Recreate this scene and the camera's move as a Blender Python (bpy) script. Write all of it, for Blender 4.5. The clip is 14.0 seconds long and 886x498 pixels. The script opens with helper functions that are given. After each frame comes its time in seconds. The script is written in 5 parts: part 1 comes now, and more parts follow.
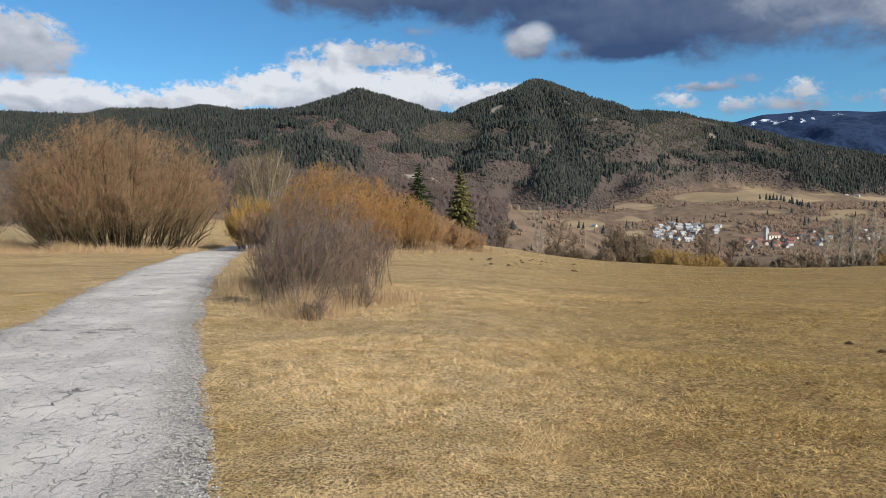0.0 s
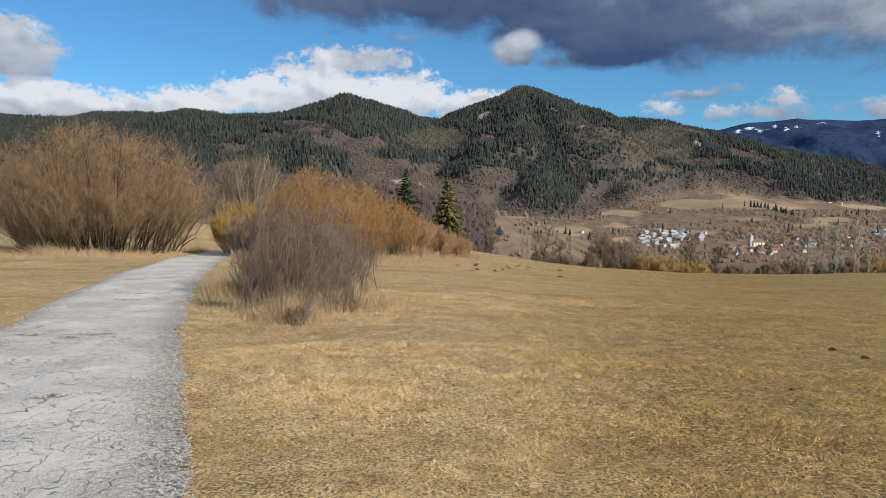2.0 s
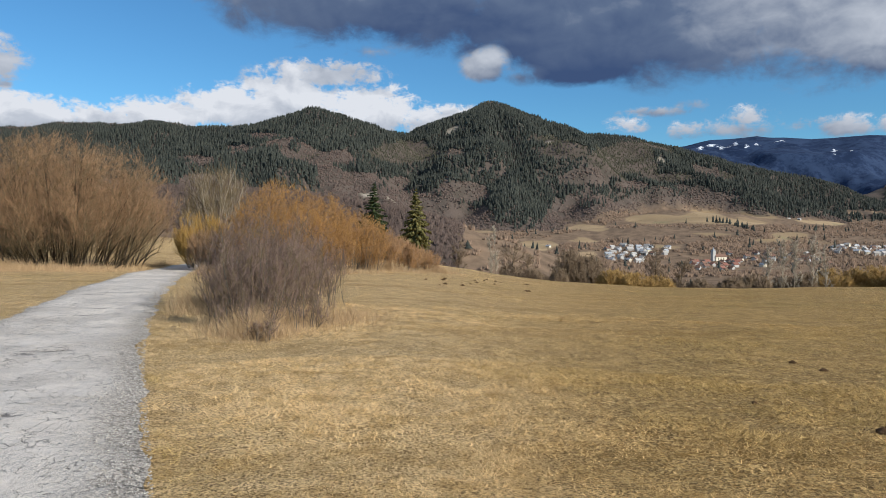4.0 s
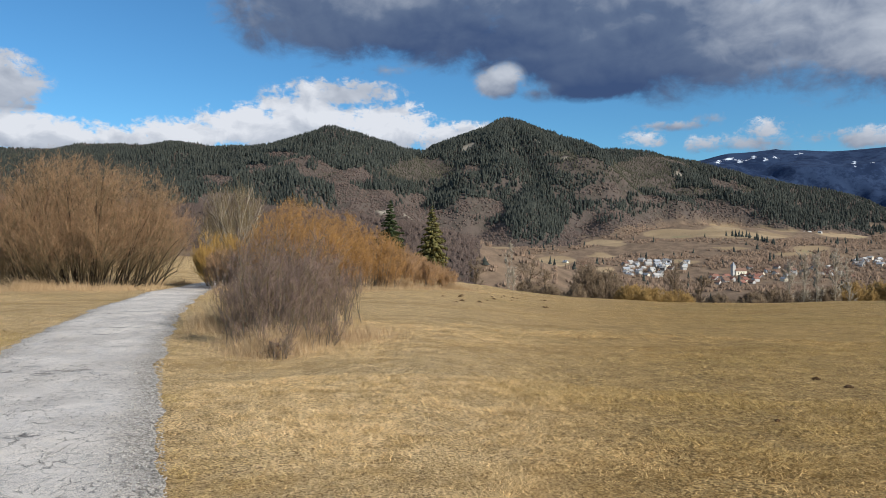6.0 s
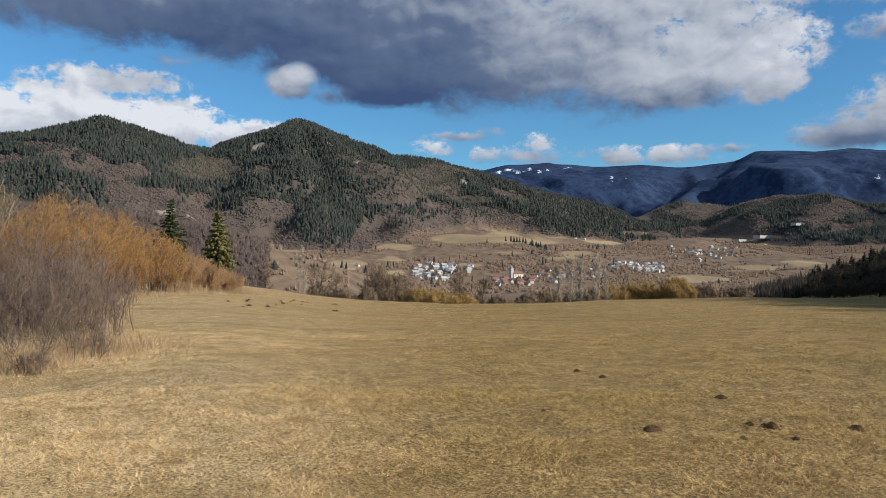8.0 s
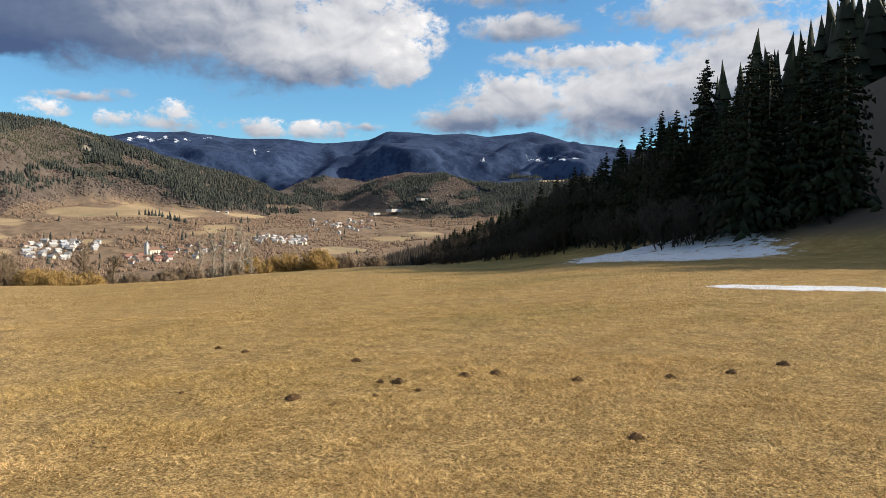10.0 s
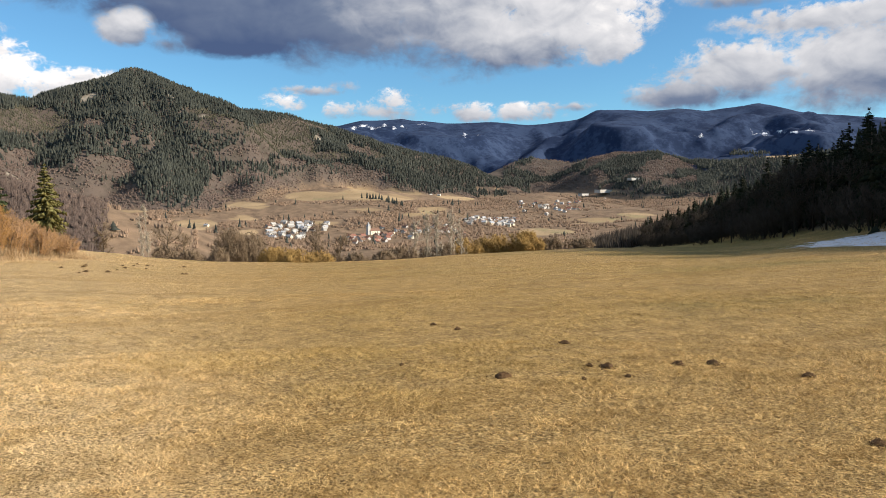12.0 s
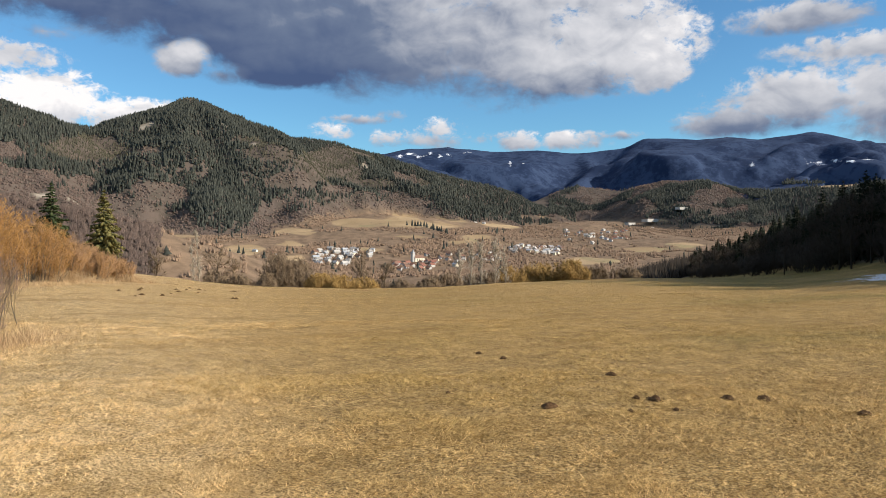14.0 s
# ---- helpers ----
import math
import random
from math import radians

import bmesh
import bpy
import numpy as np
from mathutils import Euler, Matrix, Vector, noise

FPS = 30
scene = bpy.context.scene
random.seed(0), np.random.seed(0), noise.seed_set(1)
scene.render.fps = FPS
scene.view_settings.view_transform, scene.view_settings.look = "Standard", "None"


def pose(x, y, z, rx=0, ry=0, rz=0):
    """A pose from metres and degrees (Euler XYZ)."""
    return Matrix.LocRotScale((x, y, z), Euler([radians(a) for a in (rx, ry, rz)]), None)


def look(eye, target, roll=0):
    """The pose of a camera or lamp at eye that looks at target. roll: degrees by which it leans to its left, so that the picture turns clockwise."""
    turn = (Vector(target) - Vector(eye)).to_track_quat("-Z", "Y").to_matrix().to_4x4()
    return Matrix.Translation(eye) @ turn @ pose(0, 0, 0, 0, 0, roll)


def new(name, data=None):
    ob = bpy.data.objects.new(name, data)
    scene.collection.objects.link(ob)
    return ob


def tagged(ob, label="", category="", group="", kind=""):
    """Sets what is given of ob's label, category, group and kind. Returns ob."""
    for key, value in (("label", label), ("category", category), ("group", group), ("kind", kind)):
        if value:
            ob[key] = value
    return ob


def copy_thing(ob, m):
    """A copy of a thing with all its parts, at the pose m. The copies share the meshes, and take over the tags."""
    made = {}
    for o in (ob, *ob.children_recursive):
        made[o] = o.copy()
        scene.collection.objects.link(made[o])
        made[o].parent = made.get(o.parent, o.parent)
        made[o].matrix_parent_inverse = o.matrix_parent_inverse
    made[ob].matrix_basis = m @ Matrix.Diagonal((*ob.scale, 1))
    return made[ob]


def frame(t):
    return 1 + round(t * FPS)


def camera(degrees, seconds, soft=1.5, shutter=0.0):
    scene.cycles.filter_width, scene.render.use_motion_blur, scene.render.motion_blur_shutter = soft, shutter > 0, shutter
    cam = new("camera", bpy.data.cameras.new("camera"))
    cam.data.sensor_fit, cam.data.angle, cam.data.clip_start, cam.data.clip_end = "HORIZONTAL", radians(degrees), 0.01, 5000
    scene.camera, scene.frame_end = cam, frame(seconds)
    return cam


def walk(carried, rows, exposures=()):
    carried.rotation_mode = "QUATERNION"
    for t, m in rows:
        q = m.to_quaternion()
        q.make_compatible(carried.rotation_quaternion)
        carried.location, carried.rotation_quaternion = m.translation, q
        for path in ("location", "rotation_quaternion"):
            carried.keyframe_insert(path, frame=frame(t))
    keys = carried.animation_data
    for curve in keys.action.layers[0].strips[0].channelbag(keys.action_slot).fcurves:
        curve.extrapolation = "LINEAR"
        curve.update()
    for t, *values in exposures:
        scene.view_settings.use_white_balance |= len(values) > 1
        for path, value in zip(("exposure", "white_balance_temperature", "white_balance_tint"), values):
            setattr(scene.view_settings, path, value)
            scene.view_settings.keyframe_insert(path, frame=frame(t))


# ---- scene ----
cam = camera(64.8, 14.0, soft=0.85)
PATH = [
    (0, (-0.174, 0.187, 1.498), (-0.171, 2.183, 1.364), -0.2),
    (0.5, (-0.185, 0.228, 1.493), (-0.223, 2.223, 1.362), -0.2),
    (1, (-0.178, 0.229, 1.495), (-0.214, 2.225, 1.37), -0.3),
    (1.5, (-0.174, 0.239, 1.499), (-0.215, 2.235, 1.376), -0.1),
    (2, (-0.148, 0.238, 1.484), (-0.108, 2.234, 1.366), 0.1),
    (2.5, (-0.117, 0.25, 1.478), (-0.018, 2.244, 1.355), -0.1),
    (2.7, (-0.122, 0.252, 1.481), (-0.005, 2.245, 1.361), 0.0),
    (4.8, (-0.143, 0.229, 1.504), (-0.011, 2.224, 1.459), 0.3),
    (5, (-0.137, 0.213, 1.513), (-0.033, 2.21, 1.475), 0.0),
    (5.5, (-0.135, 0.171, 1.498), (-0.089, 2.171, 1.467), -0.3),
    (6, (-0.124, 0.273, 1.497), (-0.041, 2.271, 1.467), -0.2),
    (6.5, (-0.103, 0.261, 1.49), (0.154, 2.244, 1.46), 0.0),
    (7, (-0.095, 0.29, 1.485), (0.198, 2.268, 1.454), -0.2),
    (7.5, (-0.092, 0.265, 1.495), (0.396, 2.204, 1.47), 0.3),
    (8, (-0.069, 0.264, 1.496), (0.593, 2.151, 1.477), 0.4),
    (8.5, (-0.029, 0.305, 1.494), (0.949, 2.049, 1.472), 0.2),
    (8.7, (-0.023, 0.302, 1.501), (1.077, 1.972, 1.476), 0.1),
    (9.7, (-0.03, 0.26, 1.50), (1.47, 1.58, 1.42), 0.2),
    (10.8, (-0.061, 0.2, 1.5), (1.194, 1.751, 1.359), 0.3),
    (11, (-0.085, 0.201, 1.507), (1.069, 1.828, 1.363), 0.1),
    (11.5, (-0.103, 0.197, 1.521), (0.933, 1.901, 1.376), -0.3),
    (12, (-0.093, 0.2, 1.518), (0.936, 1.909, 1.376), -0.3),
    (12.5, (-0.105, 0.189, 1.52), (0.918, 1.902, 1.393), -0.5),
    (13, (-0.13, 0.175, 1.528), (0.878, 1.9, 1.443), 0.4),
    (13.5, (-0.151, 0.149, 1.537), (0.832, 1.889, 1.465), 0.4),
    (14, (-0.193, 0.103, 1.548), (0.728, 1.878, 1.485), 0.2),
]
EXPOSURES = [(0, -0.06, 6100, 10), (7.5, -0.05, 6050, 10), (8.5, 0.02, 6250, 10), (9.7, 0.38, 6800, 11), (11, 0.49, 6870, 12), (12.5, 0.39, 6840, 12), (14, 0.32, 6720, 12)]
walk(cam, [(t, look(eye, target, roll)) for t, eye, target, roll in PATH], EXPOSURES)

# ---- sun and sky ----
SUN_AZ, SUN_EL = 131.0, 29.0
sun_way = Vector((math.sin(radians(SUN_AZ)) * math.cos(radians(SUN_EL)), math.cos(radians(SUN_AZ)) * math.cos(radians(SUN_EL)), math.sin(radians(SUN_EL))))
sun_lamp = bpy.data.lights.new("sun", "SUN")
sun_lamp.energy, sun_lamp.angle, sun_lamp.color = 5.0, radians(0.53), (1.0, 0.93, 0.82)
sun = new("sun", sun_lamp)
sun.matrix_world = look((0, 0, 0), tuple(-sun_way))

world = bpy.data.worlds.new("sky")
scene.world = world
world.use_nodes = True
wn, wl = world.node_tree.nodes, world.node_tree.links
wn.clear()


def wnode(kind):
    return wn.new(kind)


def wmath(op, a, b=None, clamp=False):
    n = wnode("ShaderNodeMath")
    n.operation, n.use_clamp = op, clamp
    for i, v in enumerate((a, b)):
        if v is None:
            continue
        if isinstance(v, (int, float)):
            n.inputs[i].default_value = v
        else:
            wl.new(v, n.inputs[i])
    return n.outputs[0]


sky = wnode("ShaderNodeTexSky")
sky.sky_type, sky.sun_disc = "NISHITA", False
sky.sun_elevation, sky.sun_rotation = radians(SUN_EL), radians(SUN_AZ)
sky.altitude, sky.air_density, sky.dust_density, sky.ozone_density = 500, 1.0, 0.3, 2.0
way = wnode("ShaderNodeTexCoord").outputs["Generated"]
xyz = wnode("ShaderNodeSeparateXYZ")
wl.new(way, xyz.inputs[0])
azim = wmath("MULTIPLY", wmath("ARCTAN2", xyz.outputs[0], xyz.outputs[1]), 180 / math.pi)
elev = wmath("MULTIPLY", wmath("ARCSINE", xyz.outputs[2]), 180 / math.pi)
ae = wnode("ShaderNodeCombineXYZ")
wl.new(azim, ae.inputs[0])
wl.new(elev, ae.inputs[1])
ae_vec = ae.outputs[0]


def wnoise(scale, detail, rough, stretch=1.6, offset=0.0, warp=0.0, moved=(0.0, 0.0)):
    mp = wnode("ShaderNodeMapping")
    mp.inputs["Scale"].default_value = (1, stretch, 1)
    mp.inputs["Location"].default_value = (offset + moved[0], offset * 0.7 + moved[1] * stretch, offset)
    wl.new(ae_vec, mp.inputs[0])
    n = wnode("ShaderNodeTexNoise")
    n.inputs["Scale"].default_value, n.inputs["Detail"].default_value, n.inputs["Roughness"].default_value = scale, detail, rough
    n.inputs["Distortion"].default_value = warp
    wl.new(mp.outputs[0], n.inputs["Vector"])
    return n.outputs["Fac"]


# clouds: azimuth, elevation, half width, half height (degrees), how sunlit (0 to 1), how dense
CLOUDS = [
    (-7, 17.7, 9, 4.0, 0.2, 1), (1, 17.0, 8, 3.8, 0.2, 1), (13, 16.0, 10, 4.8, 0.14, 1), (23, 15.2, 11, 5.2, 0.28, 1), (32, 14.7, 9, 5.2, 0.5, 1),
    (40, 14.6, 8, 4.2, 0.8, 1), (37, 12.2, 6, 2.1, 0.5, 1), (44, 12.4, 3.0, 2.0, 0.82, 1), (36, 20, 16, 5, 0.68, 1), (14, 20.5, 30, 5, 0.33, 1),
    (15, 12.2, 4.8, 1.6, 0.0, 1), (6.9, 12.4, 2.0, 1.25, 0.66, 1), (7.6, 12.9, 1.5, 1.1, 0.95, 1), (10.1, 11.6, 2.0, 0.9, 0.5, 0.42), (-2, 13.5, 3.4, 0.8, 0.55, 0.42),
]
CLOUDS += [
    (-2.6, 9.0, 5.0, 2.4, 1.0, 1), (-9, 9.6, 4, 2.4, 0.85, 1), (-13, 8.7, 5, 1.9, 1.0, 1), (-18, 7.9, 5, 1.4, 1.0, 1), (4, 8.2, 5, 1.3, 0.95, 1), (-6.0, 11.5, 6, 1.4, 0.62, 0.8),
    (-31.4, 10.8, 4.6, 2.4, 0.68, 1), (-33.5, 15.5, 3.4, 1.8, 0.6, 0.9), (-28, 7.5, 7, 1.4, 0.95, 1), (-22, 7.3, 5, 1.0, 0.9, 1), (-37.5, 10, 5, 3.4, 0.65, 1),
]
CLOUDS += [
    (26.8, 7.0, 5.0, 1.1, 0.5, 0.6), (27.2, 7.9, 2.2, 1.1, 0.78, 0.66), (30.4, 7.0, 2.6, 0.8, 0.5, 0.45), (33.6, 7.0, 2.8, 0.9, 0.6, 0.6), (37.8, 6.9, 3.4, 0.9, 0.66, 0.62), (18.3, 7.7, 2.0, 0.8, 0.85, 0.65),
    (22.8, 7.2, 1.7, 0.9, 0.75, 0.5), (20.6, 8.6, 4.0, 0.5, 0.5, 0.42), (23.3, 9.1, 1.7, 0.6, 0.45, 0.45), (41.5, 7.3, 3.0, 0.5, 0.5, 0.4),
    (54, 9.4, 7, 2.4, 0.5, 0.8), (62, 9.5, 9, 3.6, 0.46, 0.9), (50, 7.9, 5, 1.3, 0.36, 0.8), (72, 10.5, 10, 5, 0.46, 1), (60, 12.6, 8, 1.2, 0.52, 0.8), (55, 15.0, 6, 1.3, 0.45, 0.7), (67, 15.4, 8, 1.8, 0.45, 0.8),
    (84, 12, 12, 6, 0.55, 1), (54, 19, 10, 2.6, 0.55, 1),
]
total = lit = peak = None
for caz, cel, cw, ch, cb, cd in CLOUDS:
    mp = wnode("ShaderNodeMapping")
    cw, ch = cw * 1.22, ch * 1.22
    mp.inputs["Location"].default_value = (-caz / cw, -cel / ch, 0)
    mp.inputs["Scale"].default_value = (1 / cw, 1 / ch, 1)
    wl.new(ae_vec, mp.inputs[0])
    g = wnode("ShaderNodeTexGradient")
    g.gradient_type = "SPHERICAL"
    wl.new(mp.outputs[0], g.inputs[0])
    v = wmath("MULTIPLY", g.outputs["Fac"], cd)
    sp = wnode("ShaderNodeSeparateXYZ")
    wl.new(mp.outputs[0], sp.inputs[0])
    vb = wmath("MULTIPLY", v, wmath("ADD", wmath("MULTIPLY", sp.outputs[1], 0.42), cb))
    total = v if total is None else wmath("ADD", total, v)
    lit = vb if lit is None else wmath("ADD", lit, vb)
    peak = v if peak is None else wmath("MAXIMUM", peak, v)
billow = wnoise(0.16, 9, 0.6, 1.5, 3.0, 0.5)
wisp = wnoise(0.62, 9, 0.62, 1.4, 11.0, 0.5)
# the same noise a little way towards the sun, for the light on the billows
puff = wnoise(0.4, 5, 0.5, 1.4, 11.0, 0.4)
puff_lit = wnoise(0.4, 5, 0.5, 1.4, 11.0, 0.4, (0.5, 0.6))
billow_lit = wnoise(0.16, 9, 0.6, 1.5, 3.0, 0.5, (0.8, 1.0))
frill = wnoise(1.5, 8, 0.6, 1.3, 29.0, 0.4)
plain = wmath("DIVIDE", wmath("ADD", lit, 0.05), wmath("ADD", total, 0.08))
# sunlit heaps have crisp curled rims, the dark undersides soft ones
curl = wnode("ShaderNodeMapRange")
for i, v in ((1, 0.25), (2, 0.8), (3, 0.16), (4, 1.0)):
    curl.inputs[i].default_value = v
wl.new(plain, curl.inputs[0])
fringe = wmath("ADD", wmath("MULTIPLY", wmath("SUBTRACT", wisp, 0.5), 1.5), wmath("MULTIPLY", wmath("SUBTRACT", frill, 0.5), 1.1))
form = wmath("ADD", wmath("MULTIPLY", wmath("SUBTRACT", billow, 0.5), 1.3), wmath("MULTIPLY", fringe, curl.outputs[0]))
relief = wmath("ADD", wmath("MULTIPLY", wmath("SUBTRACT", puff, puff_lit), 0.8), wmath("MULTIPLY", wmath("SUBTRACT", billow, billow_lit), 0.35))
# scattered clouds over the rest of the sky, beyond the ones that are named above
high = wnode("ShaderNodeMapRange")
high.interpolation_type = "SMOOTHSTEP"
for i, v in ((1, 20.0), (2, 30.0), (3, 0.0), (4, 0.38)):
    high.inputs[i].default_value = v
wl.new(elev, high.inputs[0])
near_cloud = wmath("MULTIPLY", wmath("MAXIMUM", peak, high.outputs[0]), 5.0, True)
dens = wmath("ADD", wmath("MAXIMUM", wmath("MULTIPLY", peak, 1.25), high.outputs[0]), wmath("MULTIPLY", form, near_cloud))
cover = wnode("ShaderNodeMapRange")
cover.interpolation_type = "SMOOTHSTEP"
for i, v in ((1, 0.14), (2, 0.62), (3, 0.0), (4, 1.0)):
    cover.inputs[i].default_value = v
wl.new(dens, cover.inputs[0])
shade = plain
soft = wnoise(0.09, 4, 0.5, 2.2, 23.0, 0.4)
shade = wmath("ADD", shade, wmath("MULTIPLY", relief, wmath("ADD", wmath("MULTIPLY", shade, 0.9), 0.15)))
shade = wmath("ADD", shade, wmath("MULTIPLY", wmath("SUBTRACT", soft, 0.5), 0.5), True)
tone = wnode("ShaderNodeValToRGB")
tone.color_ramp.elements[0].color = (0.054, 0.089, 0.185, 1)
tone.color_ramp.elements[1].color = (0.80, 0.80, 0.81, 1)
for p, c in ((0.25, (0.124, 0.167, 0.258, 1)), (0.55, (0.41, 0.44, 0.495, 1)), (0.8, (0.58, 0.60, 0.64, 1))):
    tone.color_ramp.elements.new(p).color = c
wl.new(shade, tone.inputs[0])
dim = wnode("ShaderNodeVectorMath")
dim.operation = "MULTIPLY"
dim.inputs[1].default_value = (0.056, 0.096, 0.116)
wl.new(sky.outputs[0], dim.inputs[0])
both = wnode("ShaderNodeMixRGB")
wl.new(cover.outputs[0], both.inputs[0])
wl.new(dim.outputs[0], both.inputs[1])
wl.new(tone.outputs[0], both.inputs[2])
bg = wnode("ShaderNodeBackground")
wl.new(both.outputs[0], bg.inputs[0])
wout = wnode("ShaderNodeOutputWorld")
wl.new(bg.outputs[0], wout.inputs[0])

# ---- materials ----
class Nodes:
    """A node material in the making."""

    def __init__(self, name):
        self.mat = bpy.data.materials.new(name)
        self.mat.use_nodes = True
        self.t = self.mat.node_tree
        self.t.nodes.clear()
        self.out = self.t.nodes.new("ShaderNodeOutputMaterial")
        self.bsdf = self.t.nodes.new("ShaderNodeBsdfPrincipled")
        self.t.links.new(self.bsdf.outputs[0], self.out.inputs[0])
        self.geo = self.t.nodes.new("ShaderNodeNewGeometry")

    def link(self, a, b):
        self.t.links.new(a, b)

    def node(self, kind):
        return self.t.nodes.new(kind)

    def put(self, socket, v):
        if isinstance(v, (int, float)):
            socket.default_value = v
        elif isinstance(v, tuple):
            socket.default_value = (*v, 1) if len(v) == 3 and socket.type == "RGBA" else v
        else:
            self.link(v, socket)

    def math(self, op, a, b=0.0, clamp=False):
        n = self.node("ShaderNodeMath")
        n.operation, n.use_clamp = op, clamp
        self.put(n.inputs[0], a)
        self.put(n.inputs[1], b)
        return n.outputs[0]

    def noise(self, scale, detail=4.0, rough=0.55, vec=None, stretch=None, warp=0.0, turn=0.0):
        n = self.node("ShaderNodeTexNoise")
        n.inputs["Scale"].default_value, n.inputs["Detail"].default_value, n.inputs["Roughness"].default_value = scale, detail, rough
        n.inputs["Distortion"].default_value = warp
        vec = vec or self.geo.outputs["Position"]
        if stretch:
            m = self.node("ShaderNodeMapping")
            m.inputs["Scale"].default_value = stretch
            m.inputs["Rotation"].default_value = (0, 0, turn)
            self.link(vec, m.inputs[0])
            vec = m.outputs[0]
        self.link(vec, n.inputs["Vector"])
        return n.outputs["Fac"]

    def ramp(self, fac, lo, hi, a=0.0, b=1.0):
        n = self.node("ShaderNodeMapRange")
        n.interpolation_type = "SMOOTHSTEP"
        self.put(n.inputs[0], fac)
        for i, v in ((1, lo), (2, hi), (3, a), (4, b)):
            n.inputs[i].default_value = v
        return n.outputs[0]

    def mix(self, fac, a, b, blend="MIX"):
        n = self.node("ShaderNodeMixRGB")
        n.blend_type = blend
        self.put(n.inputs[0], fac)
        self.put(n.inputs[1], a)
        self.put(n.inputs[2], b)
        return n.outputs[0]

    def attribute(self, name):
        n = self.node("ShaderNodeAttribute")
        n.attribute_name = name
        return n.outputs["Fac"]

    def random(self, island=True):
        if island:
            return self.geo.outputs["Random Per Island"]
        return self.node("ShaderNodeObjectInfo").outputs["Random"]

    def bump(self, height, strength, distance):
        n = self.node("ShaderNodeBump")
        n.inputs["Strength"].default_value, n.inputs["Distance"].default_value = strength, distance
        self.link(height, n.inputs["Height"])
        self.link(n.outputs[0], self.bsdf.inputs["Normal"])

    def done(self, color, rough=0.9, spec=0.2):
        self.put(self.bsdf.inputs["Base Color"], color)
        self.put(self.bsdf.inputs["Roughness"], rough)
        self.bsdf.inputs["Specular IOR Level"].default_value = spec
        return self.mat


def varied(name, a, b, c=None, scale=3.0, island=True, rough=0.85, fine=40.0, bump=0.0, spec=0.2):
    """Two colours that vary from piece to piece and with a coarse and a fine noise, and a third that shows in spots."""
    m = Nodes(name)
    f = m.math("ADD", m.math("MULTIPLY", m.random(island), 0.6), m.math("MULTIPLY", m.noise(scale), 0.5), True)
    col = m.mix(m.ramp(f, 0.15, 0.9), a, b)
    grain = m.noise(fine, 3.0, 0.6)
    if c:
        col = m.mix(m.ramp(grain, 0.5, 0.72, 0.0, 0.8), col, c)
    if bump:
        m.bump(grain, bump, 0.02)
    return m.done(col, rough, spec)


